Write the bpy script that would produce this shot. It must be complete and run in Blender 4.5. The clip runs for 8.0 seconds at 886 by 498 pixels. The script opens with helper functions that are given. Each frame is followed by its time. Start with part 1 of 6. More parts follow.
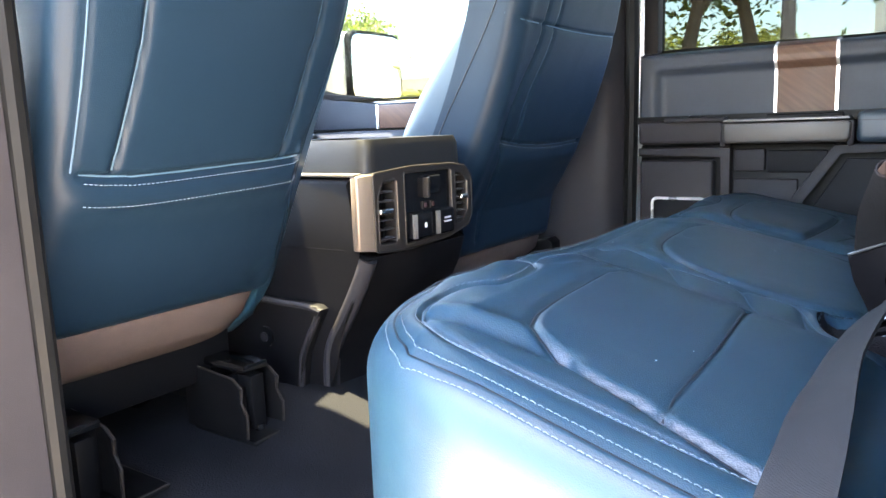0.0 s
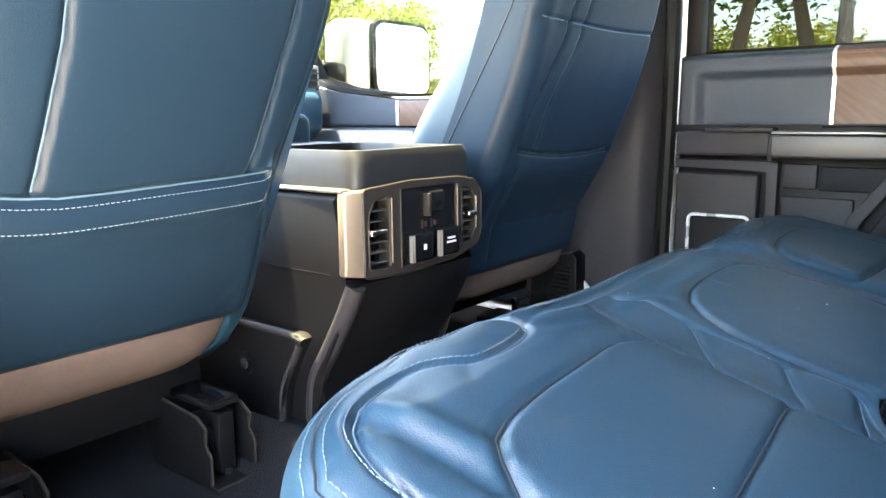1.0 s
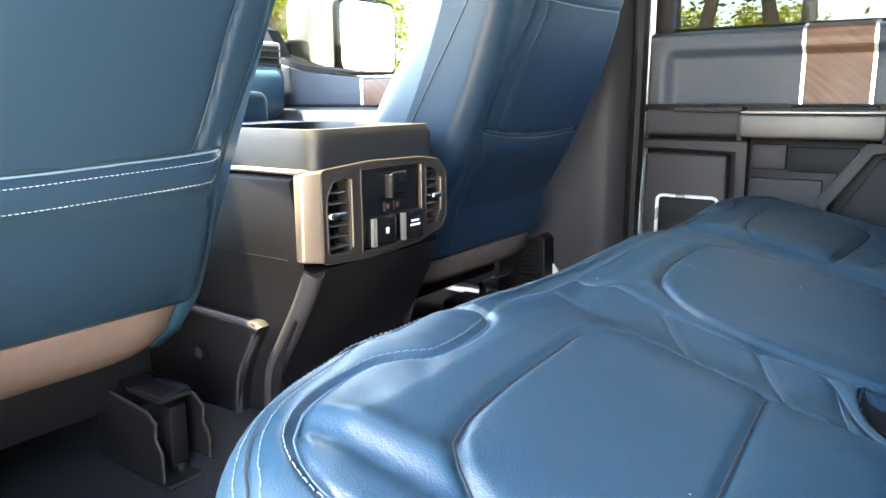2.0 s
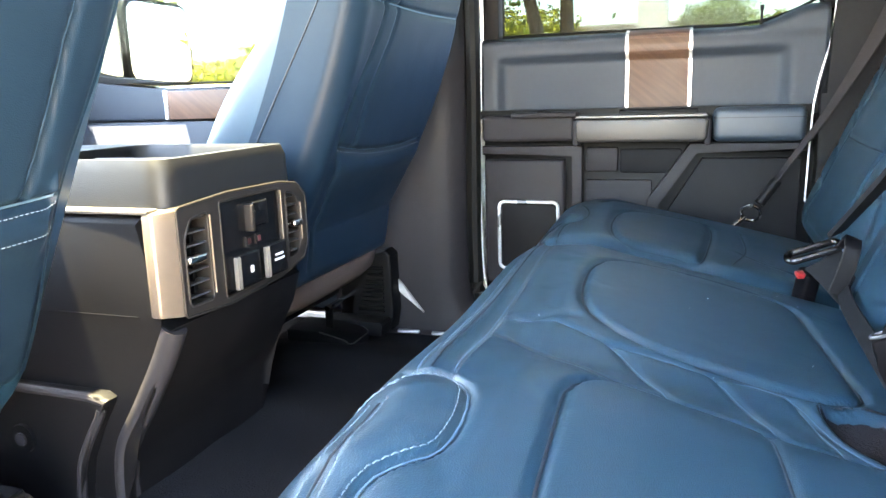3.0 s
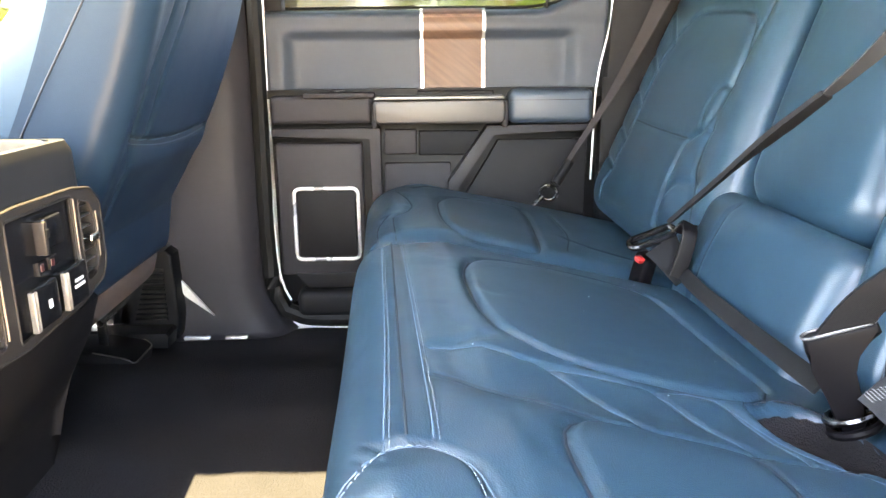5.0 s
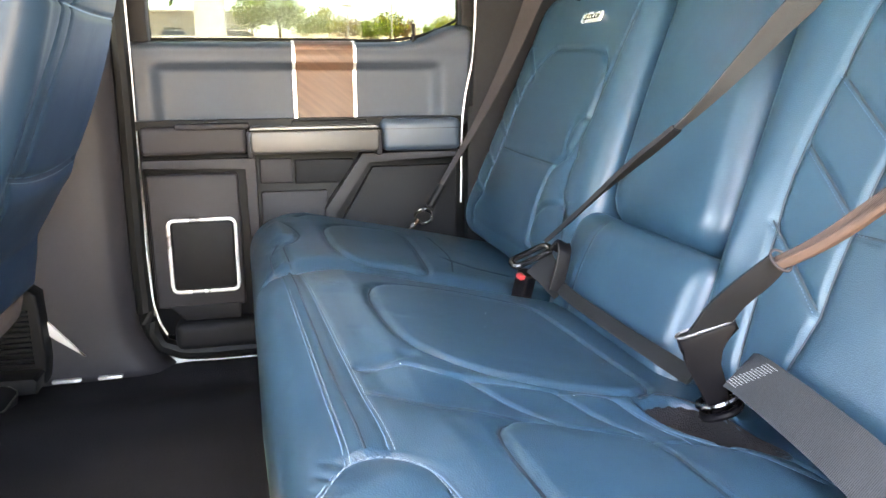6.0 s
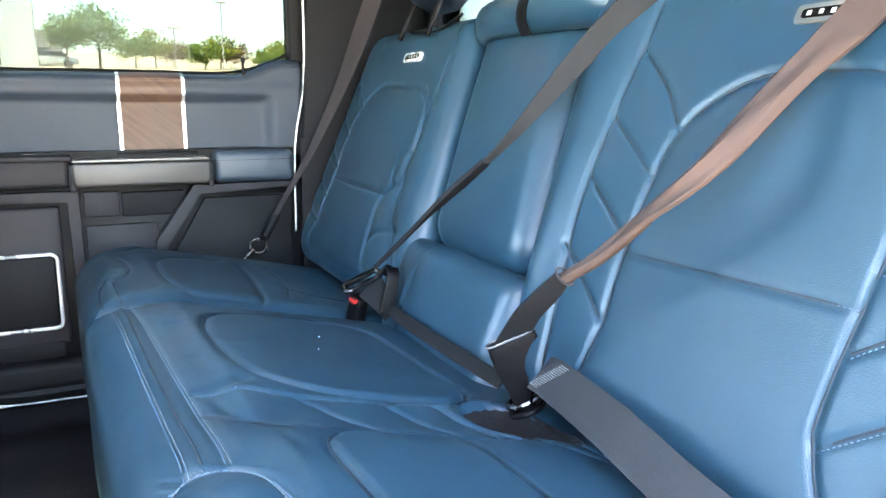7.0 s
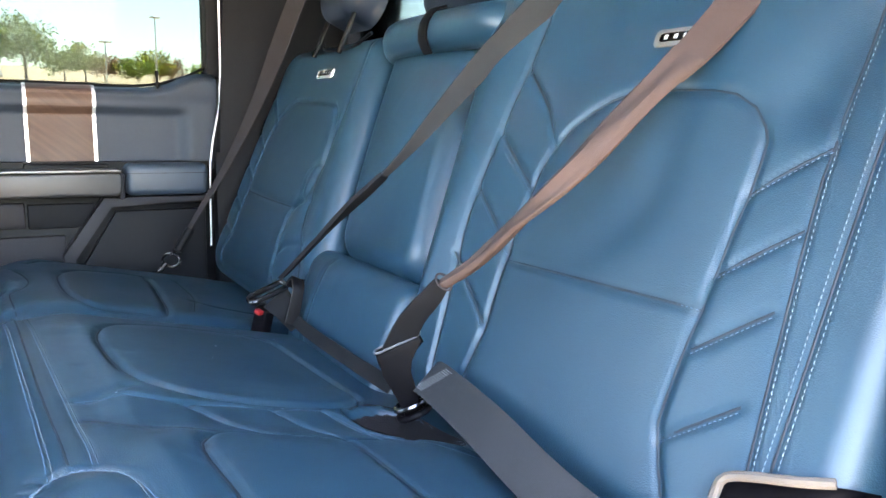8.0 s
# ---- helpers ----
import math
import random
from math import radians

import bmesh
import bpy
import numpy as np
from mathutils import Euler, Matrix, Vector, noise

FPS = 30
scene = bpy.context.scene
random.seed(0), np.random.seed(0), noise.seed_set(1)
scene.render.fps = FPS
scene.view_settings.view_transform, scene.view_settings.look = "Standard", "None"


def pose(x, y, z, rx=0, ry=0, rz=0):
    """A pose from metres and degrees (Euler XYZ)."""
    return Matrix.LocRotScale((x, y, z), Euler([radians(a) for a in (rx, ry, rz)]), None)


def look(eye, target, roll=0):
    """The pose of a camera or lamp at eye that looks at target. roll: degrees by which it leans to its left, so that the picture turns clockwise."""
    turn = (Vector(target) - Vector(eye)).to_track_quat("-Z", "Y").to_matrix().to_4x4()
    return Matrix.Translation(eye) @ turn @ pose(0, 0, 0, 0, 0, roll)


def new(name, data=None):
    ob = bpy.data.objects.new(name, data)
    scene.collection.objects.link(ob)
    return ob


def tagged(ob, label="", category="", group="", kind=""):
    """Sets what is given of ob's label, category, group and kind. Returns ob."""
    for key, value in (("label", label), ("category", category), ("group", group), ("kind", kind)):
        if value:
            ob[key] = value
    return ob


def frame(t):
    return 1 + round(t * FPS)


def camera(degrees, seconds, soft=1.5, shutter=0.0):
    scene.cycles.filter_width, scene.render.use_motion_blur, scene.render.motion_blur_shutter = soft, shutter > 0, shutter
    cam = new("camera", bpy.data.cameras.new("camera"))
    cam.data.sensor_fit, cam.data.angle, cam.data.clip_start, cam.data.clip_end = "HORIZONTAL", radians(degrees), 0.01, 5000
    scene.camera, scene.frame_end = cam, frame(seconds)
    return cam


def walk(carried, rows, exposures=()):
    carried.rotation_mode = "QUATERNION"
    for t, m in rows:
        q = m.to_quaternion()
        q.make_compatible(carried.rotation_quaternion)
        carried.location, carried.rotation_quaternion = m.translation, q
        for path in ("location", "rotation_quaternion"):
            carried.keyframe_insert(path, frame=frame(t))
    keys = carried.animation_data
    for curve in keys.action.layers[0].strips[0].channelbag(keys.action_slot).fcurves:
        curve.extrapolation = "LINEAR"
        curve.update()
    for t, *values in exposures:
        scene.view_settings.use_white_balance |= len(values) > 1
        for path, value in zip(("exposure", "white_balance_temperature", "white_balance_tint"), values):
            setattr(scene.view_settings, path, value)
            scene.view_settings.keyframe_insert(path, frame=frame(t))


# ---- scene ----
cam = camera(61.6, 8.0)
PATH = [
    (0, (-0.943, 0.172, 0.476), (0.676, 1.301, 0.152), -2.1),
    (0.5, (-0.858, 0.202, 0.5), (0.755, 1.343, 0.186), -0.6),
    (1, (-0.799, 0.208, 0.506), (0.755, 1.416, 0.152), -0.6),
    (2.3, (-0.752, 0.244, 0.5), (0.882, 1.312, 0.067), -0.7),
    (2.5, (-0.743, 0.276, 0.506), (0.952, 1.248, 0.081), -0.8),
    (3, (-0.734, 0.364, 0.519), (1.114, 1.011, 0.111), -1.8),
    (3.5, (-0.692, 0.419, 0.532), (1.224, 0.791, 0.093), -1.7),
    (4, (-0.661, 0.459, 0.541), (1.269, 0.668, 0.061), -1.2),
    (5.3, (-0.669, 0.535, 0.544), (1.262, 0.374, 0.048), -0.5),
    (5.5, (-0.678, 0.548, 0.551), (1.247, 0.309, 0.064), -0.5),
    (6, (-0.707, 0.575, 0.562), (1.187, 0.123, 0.107), -0.4),
    (6.5, (-0.743, 0.582, 0.572), (1.094, -0.089, 0.153), -0.2),
    (7, (-0.77, 0.581, 0.577), (0.995, -0.273, 0.187), 0.2),
    (7.5, (-0.792, 0.566, 0.581), (0.924, -0.395, 0.22), 0.7),
    (8, (-0.817, 0.549, 0.571), (0.881, -0.453, 0.235), 1.1),
]
walk(cam, [(t, look(eye, target, roll)) for t, eye, target, roll in PATH],
     exposures=[(0, 5.92, 7500, 16), (1, 6.33, 8100, 12), (2.5, 6.58, 8100, 12), (4, 6.8, 7800, 13), (5.5, 7.1, 10400, 20), (6, 7.0, 9700, 18), (6.5, 6.8, 7900, 13), (7, 6.65, 7500, 11), (8, 6.27, 7600, 15)])

# ---- light ----
world = bpy.data.worlds.new("sky")
scene.world = world
world.use_nodes = True
_nt = world.node_tree
_sky = _nt.nodes.new("ShaderNodeTexSky")
_sky.sky_type = "NISHITA"
_sky.sun_disc = False
SUN_DIR = Vector((0.055, -0.20, -1.0)).normalized()
_sky.sun_elevation = math.asin(-SUN_DIR.z)
_sky.sun_rotation = math.atan2(-SUN_DIR.x, -SUN_DIR.y)
_sky.air_density, _sky.dust_density, _sky.ozone_density = 1.0, 1.0, 1.0
_bg = _nt.nodes["Background"]
_bg.inputs["Strength"].default_value = 0.11
_nt.links.new(_sky.outputs[0], _bg.inputs["Color"])
_sun = bpy.data.lights.new("sun", "SUN")
_sun.energy, _sun.angle, _sun.color = 4.0, radians(0.53), (1.0, 0.93, 0.82)
sun = new("sun", _sun)
sun.matrix_world = look((-2, 2, 12), Vector((-2, 2, 12)) + SUN_DIR)


# ---- materials ----
def mat(name, color, rough=0.5, metal=0.0, var=0.15, scale=6.0, bump=0.0, bump_scale=300.0, rough_var=0.08,
        spec=0.5, coat=0.0, island=0.0, kind="noise", folds=0.0):
    """A surface with variation at two scales in colour and gloss and a fine relief."""
    m = bpy.data.materials.new(name)
    m.use_nodes = True
    nt = m.node_tree
    b = nt.nodes["Principled BSDF"]
    tc = nt.nodes.new("ShaderNodeTexCoord")
    n1 = nt.nodes.new("ShaderNodeTexNoise")
    n1.inputs["Scale"].default_value, n1.inputs["Detail"].default_value = scale, 5
    n2 = nt.nodes.new("ShaderNodeTexNoise")
    n2.inputs["Scale"].default_value, n2.inputs["Detail"].default_value = scale * 14, 3
    for n in (n1, n2):
        nt.links.new(tc.outputs["Object"], n.inputs["Vector"])
    add = nt.nodes.new("ShaderNodeMath")
    add.operation = "MULTIPLY_ADD"
    add.inputs[1].default_value = 0.45
    nt.links.new(n2.outputs["Fac"], add.inputs[0])
    nt.links.new(n1.outputs["Fac"], add.inputs[2])
    ramp = nt.nodes.new("ShaderNodeMapRange")
    ramp.inputs["From Min"].default_value, ramp.inputs["From Max"].default_value = 0.35, 1.1
    ramp.inputs["To Min"].default_value, ramp.inputs["To Max"].default_value = 1 - var, 1 + var
    nt.links.new(add.outputs[0], ramp.inputs["Value"])
    value = ramp.outputs[0]
    if island:
        geo = nt.nodes.new("ShaderNodeNewGeometry")
        r2 = nt.nodes.new("ShaderNodeMapRange")
        r2.inputs["To Min"].default_value, r2.inputs["To Max"].default_value = 1 - island, 1 + island
        nt.links.new(geo.outputs["Random Per Island"], r2.inputs["Value"])
        mul = nt.nodes.new("ShaderNodeMath")
        mul.operation = "MULTIPLY"
        nt.links.new(value, mul.inputs[0])
        nt.links.new(r2.outputs[0], mul.inputs[1])
        value = mul.outputs[0]
    mix = nt.nodes.new("ShaderNodeVectorMath")
    mix.operation = "SCALE"
    mix.inputs[0].default_value = color
    nt.links.new(value, mix.inputs["Scale"])
    nt.links.new(mix.outputs[0], b.inputs["Base Color"])
    rr = nt.nodes.new("ShaderNodeMapRange")
    rr.inputs["From Min"].default_value, rr.inputs["From Max"].default_value = 0.3, 0.7
    rr.inputs["To Min"].default_value, rr.inputs["To Max"].default_value = max(0.02, rough - rough_var), min(1, rough + rough_var)
    nt.links.new(n1.outputs["Fac"], rr.inputs["Value"])
    nt.links.new(rr.outputs[0], b.inputs["Roughness"])
    b.inputs["Metallic"].default_value = metal
    b.inputs["Specular IOR Level"].default_value = spec
    b.inputs["Coat Weight"].default_value = coat
    if bump:
        if kind == "voronoi":
            t = nt.nodes.new("ShaderNodeTexVoronoi")
            t.inputs["Scale"].default_value = bump_scale
            out = t.outputs["Distance"]
        elif kind == "ribs":
            t = nt.nodes.new("ShaderNodeTexWave")
            t.bands_direction = "DIAGONAL"
            t.inputs["Scale"].default_value, t.inputs["Distortion"].default_value = bump_scale, 0.3
            out = t.outputs["Fac"]
        else:
            t = nt.nodes.new("ShaderNodeTexNoise")
            t.inputs["Scale"].default_value, t.inputs["Detail"].default_value = bump_scale, 4
            out = t.outputs["Fac"]
        nt.links.new(tc.outputs["Object"], t.inputs["Vector"])
        bp = nt.nodes.new("ShaderNodeBump")
        bp.inputs["Strength"].default_value, bp.inputs["Distance"].default_value = bump, 0.002
        nt.links.new(out, bp.inputs["Height"])
        if folds:
            # soft broad creases under the grain
            big = nt.nodes.new("ShaderNodeTexNoise")
            big.inputs["Scale"].default_value, big.inputs["Detail"].default_value, big.inputs["Distortion"].default_value = 11, 2, 0.6
            nt.links.new(tc.outputs["Object"], big.inputs["Vector"])
            soft = nt.nodes.new("ShaderNodeBump")
            soft.inputs["Strength"].default_value, soft.inputs["Distance"].default_value = folds, 0.012
            nt.links.new(big.outputs["Fac"], soft.inputs["Height"])
            nt.links.new(soft.outputs[0], bp.inputs["Normal"])
        nt.links.new(bp.outputs[0], b.inputs["Normal"])
    return m


def glass_mat(name, tint=(0.9, 0.95, 0.93), alpha=0.12):
    """Thin window glass: clear with a mirror-like sheen."""
    m = bpy.data.materials.new(name)
    m.use_nodes = True
    nt = m.node_tree
    nt.nodes.clear()
    out = nt.nodes.new("ShaderNodeOutputMaterial")
    mixs = nt.nodes.new("ShaderNodeMixShader")
    tr = nt.nodes.new("ShaderNodeBsdfTransparent")
    gl = nt.nodes.new("ShaderNodeBsdfGlossy")
    fr = nt.nodes.new("ShaderNodeFresnel")
    fr.inputs["IOR"].default_value = 1.12
    tr.inputs["Color"].default_value = (*tint, 1)
    gl.inputs["Roughness"].default_value = 0.02
    nt.links.new(fr.outputs[0], mixs.inputs[0])
    nt.links.new(tr.outputs[0], mixs.inputs[1])
    nt.links.new(gl.outputs[0], mixs.inputs[2])
    nt.links.new(mixs.outputs[0], out.inputs["Surface"])
    return m


LEATHER = mat("blue_leather", (0.0084, 0.0300, 0.0485), 0.35, spec=0.42, rough_var=0.04, folds=0.09, var=0.08, scale=7, bump=0.10, bump_scale=900, kind="voronoi")
# blue leather darkened: shade on the front seats' rear faces is in the colour
SEATBACK = mat("shaded_blue_leather", (0.0056, 0.0155, 0.0278), 0.42, rough_var=0.04, folds=0.09, var=0.08, scale=7, bump=0.10, bump_scale=900, kind="voronoi", spec=0.16)
PERF = mat("perforated_blue_leather", (0.0074, 0.0268, 0.0432), 0.38, spec=0.40, rough_var=0.04, folds=0.07, var=0.08, scale=7, bump=0.13, bump_scale=900, kind="voronoi")
HEM = mat("brown_grey_cloth", (0.085, 0.064, 0.058), 0.9, spec=0.1, var=0.2, scale=30, bump=0.4, bump_scale=900)
THREAD = mat("pale_blue_thread", (0.20, 0.235, 0.26), 0.7, var=0.1, scale=50, bump=0.3, bump_scale=1500)
BLACK = mat("black_plastic", (0.0030, 0.0030, 0.0035), 0.5, var=0.25, scale=12, bump=0.12, bump_scale=900, spec=0.1)
# charcoal plastic darkened to hold the shade around the console
CONSOLE = mat("darkened_console_plastic", (0.0038, 0.0036, 0.0042), 0.52, var=0.2, scale=9, bump=0.16, bump_scale=1100, kind="voronoi", spec=0.1)
# console plastic made paler: windscreen light on the top box is in it
BOXGREY = mat("lightened_console_plastic", (0.0095, 0.0098, 0.0108), 0.48, var=0.15, scale=9, bump=0.16, bump_scale=1100, kind="voronoi", spec=0.25)
# bezel trim in a warm bright tone, sunlight painted into the colour
SUNLIT_BEZEL = mat("sunlit_bezel_trim", (0.135, 0.105, 0.080), 0.42, metal=0.4, var=0.1, scale=10)
BEZEL = mat("pewter_trim", (0.0185, 0.0160, 0.0148), 0.44, spec=0.14, metal=0.1, var=0.1, scale=10)
BUCKLE_STEEL = mat("worn_buckle_steel", (0.11, 0.11, 0.115), 0.25, metal=1.0, var=0.2, scale=60)
HEM_PALE = mat("pale_hem_cloth", (0.075, 0.066, 0.056), 0.8, var=0.15, scale=60, bump=0.3, bump_scale=900)
POCKET = mat("dark_pocket_cloth", (0.010, 0.009, 0.010), 0.8, var=0.25, scale=60, bump=0.5, bump_scale=700, spec=0.1)
SLAT = mat("grey_vent_slat", (0.060, 0.060, 0.062), 0.35, metal=0.3, var=0.1, scale=20)
TACK = mat("grey_tack_thread", (0.17, 0.175, 0.175), 0.7, var=0.2, scale=60)
BUCKLE = mat("dark_buckle_plastic", (0.0026, 0.0023, 0.0028), 0.45, var=0.12, scale=20, spec=0.04)
# pale seam colour, for light thread and for highlights painted along panel edges
SEAM_GLINT = mat("thread_and_seam_glint", (0.052, 0.100, 0.145), 0.42, var=0.1, scale=40)
GLOSS = mat("gloss_black_plastic", (0.0045, 0.0045, 0.005), 0.20, var=0.2, scale=12, spec=0.35)
CHAR = mat("charcoal_plastic", (0.0066, 0.0066, 0.0076), 0.55, var=0.15, scale=8, bump=0.16, bump_scale=1100, kind="voronoi", spec=0.1)
TAUPE = mat("taupe_grey_plastic", (0.0195, 0.0180, 0.0200), 0.50, var=0.12, scale=8, bump=0.14, bump_scale=1100, kind="voronoi", spec=0.12)
SLATE = mat("slate_grey_vinyl", (0.0265, 0.0335, 0.044), 0.48, var=0.10, scale=8, bump=0.16, bump_scale=900, kind="voronoi", spec=0.2)
PULL = mat("bronze_grey_trim", (0.034, 0.031, 0.029), 0.45, metal=0.25, var=0.08, scale=10)
SILVER = mat("satin_silver", (0.125, 0.118, 0.108), 0.42, metal=0.4, var=0.08, scale=10)
CHROME = mat("chrome", (0.82, 0.82, 0.82), 0.12, metal=1.0, var=0.05, scale=20)
RIM = mat("bright_satin_trim", (0.74, 0.73, 0.71), 0.30, metal=0.6, var=0.05, scale=20)
WEBBING = mat("black_webbing", (0.0105, 0.0108, 0.0118), 0.75, var=0.15, scale=30, bump=0.25, bump_scale=420, kind="ribs", spec=0.04)
BROWN_WEB = mat("brown_webbing", (0.046, 0.0315, 0.0270), 0.72, var=0.15, scale=30, bump=0.25, bump_scale=420, kind="ribs", spec=0.04)
DARK_BROWN_WEB = mat("dark_brown_webbing", (0.027, 0.0235, 0.0245), 0.75, var=0.15, scale=30, bump=0.25, bump_scale=420, kind="ribs", spec=0.04)
DARK_GREY_WEB = mat("dark_grey_webbing", (0.021, 0.0228, 0.0240), 0.75, var=0.15, scale=30, bump=0.25, bump_scale=420, kind="ribs", spec=0.04)
GREY_WEB = mat("grey_webbing", (0.021, 0.0225, 0.0245), 0.75, var=0.15, scale=30, bump=0.25, bump_scale=420, kind="ribs", spec=0.04)
CARPET = mat("black_carpet", (0.0074, 0.0074, 0.0090), 0.97, var=0.35, scale=14, bump=1.0, bump_scale=420, spec=0.1)
RUBBER = mat("black_rubber", (0.0050, 0.0050, 0.0050), 0.5, var=0.2, scale=20, spec=0.1)
PAINT = mat("white_body_paint", (0.75, 0.74, 0.72), 0.25, var=0.03, scale=3, coat=0.6)
HEADLINER = mat("charcoal_headliner", (0.09, 0.088, 0.086), 0.95, var=0.06, scale=20, bump=0.3, bump_scale=600)
RED = mat("red_plastic", (0.22, 0.012, 0.012), 0.35, var=0.05, scale=20)
DIM_RED = mat("dim_red_lens", (0.045, 0.009, 0.010), 0.3, var=0.05, scale=20)
GREY_INK = mat("pale_grey_print", (0.5, 0.5, 0.5), 0.6, var=0.05, scale=30)
GLASS = glass_mat("window_glass", (0.34, 0.37, 0.35))
ROOF_GLASS = glass_mat("roof_glass", (0.66, 0.68, 0.60))
TINTED = glass_mat("tinted_window_glass", (0.165, 0.185, 0.178))
CLEAR = glass_mat("windscreen_glass", (0.86, 0.90, 0.88))
THREAD_C = mat("blue_grey_thread", (0.085, 0.120, 0.140), 0.7, var=0.1, scale=50)
THREAD_D = mat("dark_blue_thread", (0.055, 0.09, 0.13), 0.7, var=0.1, scale=50)
NAVY = mat("dark_navy_leather", (0.007, 0.011, 0.018), 0.45, spec=0.2, var=0.12, scale=9, bump=0.1, bump_scale=900, kind="voronoi")
ARMPAD = mat("blue_grey_vinyl", (0.019, 0.030, 0.043), 0.5, var=0.1, scale=9, bump=0.12, bump_scale=900, kind="voronoi")
WELT = mat("dark_blue_seam", (0.0040, 0.0085, 0.015), 0.6, var=0.2, scale=40)
MIRROR = mat("mirror_glass", (0.9, 0.93, 0.95), 0.02, metal=1.0, var=0.01, rough_var=0.0)
ASPHALT = mat("asphalt", (0.285, 0.228, 0.158), 0.9, var=0.25, scale=0.8, bump=0.3, bump_scale=60)
BARK = mat("bark", (0.14, 0.105, 0.08), 0.9, var=0.3, scale=6, bump=0.6, bump_scale=40)
LEAF = mat("spring_leaves", (0.150, 0.195, 0.035), 0.6, var=0.25, scale=1.5, island=0.45)
LEAF_B = mat("yellow_green_leaves", (0.22, 0.225, 0.04), 0.6, var=0.25, scale=1.5, island=0.45)
AUTUMN = mat("russet_leaves", (0.20, 0.12, 0.05), 0.6, var=0.25, scale=1.5, island=0.4)
WALL_T = mat("tan_stucco", (0.42, 0.38, 0.33), 0.9, var=0.1, scale=0.5, bump=0.2, bump_scale=20)
CONCRETE = mat("pale_concrete", (0.45, 0.43, 0.40), 0.9, var=0.12, scale=1.5, bump=0.2, bump_scale=60)
DARKGLASS = mat("dark_window", (0.02, 0.025, 0.03), 0.08, var=0.1, scale=1)


def wood_mat():
    """Brown wood veneer with diagonal grain."""
    m = mat("brown_wood_veneer", (0.20, 0.105, 0.06), 0.5, var=0.1, scale=12, spec=0.25)
    nt = m.node_tree
    b = nt.nodes["Principled BSDF"]
    tc = nt.nodes.new("ShaderNodeTexCoord")
    turn = nt.nodes.new("ShaderNodeMapping")
    turn.inputs["Rotation"].default_value = (radians(-38), 0, 0)
    mp = nt.nodes.new("ShaderNodeMapping")
    mp.inputs["Scale"].default_value = (1, 5, 60)
    n = nt.nodes.new("ShaderNodeTexNoise")
    n.inputs["Scale"].default_value, n.inputs["Detail"].default_value = 2.2, 6
    cr = nt.nodes.new("ShaderNodeValToRGB")
    cr.color_ramp.elements[0].position, cr.color_ramp.elements[0].color = 0.30, (0.066, 0.036, 0.025, 1)
    cr.color_ramp.elements[1].position, cr.color_ramp.elements[1].color = 0.75, (0.100, 0.056, 0.038, 1)
    nt.links.new(tc.outputs["Object"], turn.inputs["Vector"])
    nt.links.new(turn.outputs[0], mp.inputs["Vector"])
    nt.links.new(mp.outputs[0], n.inputs["Vector"])
    nt.links.new(n.outputs["Fac"], cr.inputs[0])
    nt.links.new(cr.outputs[0], b.inputs["Base Color"])
    return m


WOOD = wood_mat()


def see_through(m, share):
    """Leaves let part of the light through."""
    nt = m.node_tree
    b, out = nt.nodes["Principled BSDF"], nt.nodes["Material Output"]
    tr, mx = nt.nodes.new("ShaderNodeBsdfTranslucent"), nt.nodes.new("ShaderNodeMixShader")
    mx.inputs[0].default_value = share
    nt.links.new(b.inputs["Base Color"].links[0].from_socket, tr.inputs["Color"])
    nt.links.new(b.outputs[0], mx.inputs[1])
    nt.links.new(tr.outputs[0], mx.inputs[2])
    nt.links.new(mx.outputs[0], out.inputs["Surface"])


for _m in (LEAF, LEAF_B, AUTUMN):
    see_through(_m, 0.65)


# ---- mesh helpers ----
def link(name, verts, faces, material, parent=None, label="", smooth=True):
    me = bpy.data.meshes.new(name)
    me.from_pydata([tuple(map(float, v)) for v in verts], [], faces)
    me.materials.append(material)
    if smooth:
        me.polygons.foreach_set("use_smooth", [True] * len(me.polygons))
    me.update()
    ob = new(name, me)
    if parent is not None:
        ob.parent = parent
    if label:
        ob["label"] = label
    return ob


def part(name, bm, material, parent=None, label="", smooth=False, angle=35):
    """Links a bmesh as one mesh object under a thing or a part."""
    bmesh.ops.recalc_face_normals(bm, faces=bm.faces[:])
    me = bpy.data.meshes.new(name)
    bm.to_mesh(me)
    bm.free()
    me.materials.append(material)
    if smooth:
        me.polygons.foreach_set("use_smooth", [True] * len(me.polygons))
        me.set_sharp_from_angle(angle=radians(angle))
    ob = new(name, me)
    if parent is not None:
        ob.parent = parent
    if label:
        ob["label"] = label
    return ob


def thing(name, label, category, group="", kind=""):
    ob = new(name)
    ob.empty_display_size = 0.05
    return tagged(ob, label, category, group, kind)


def box(bm, lo, hi, bevel=0.0, seg=2):
    """Adds a box between two corners, with rounded edges."""
    lo, hi = Vector(lo), Vector(hi)
    r = bmesh.ops.create_cube(bm, size=1.0, matrix=Matrix.Translation((lo + hi) / 2) @ Matrix.Diagonal((*(hi - lo), 1)))
    if bevel:
        edges = list({e for v in r["verts"] for e in v.link_edges})
        bmesh.ops.bevel(bm, geom=edges, offset=bevel, segments=seg, profile=0.5, affect="EDGES")
    return bm


def boxes(*items, bevel=0.0, seg=2):
    bm = bmesh.new()
    for lo, hi in items:
        box(bm, lo, hi, bevel, seg)
    return bm


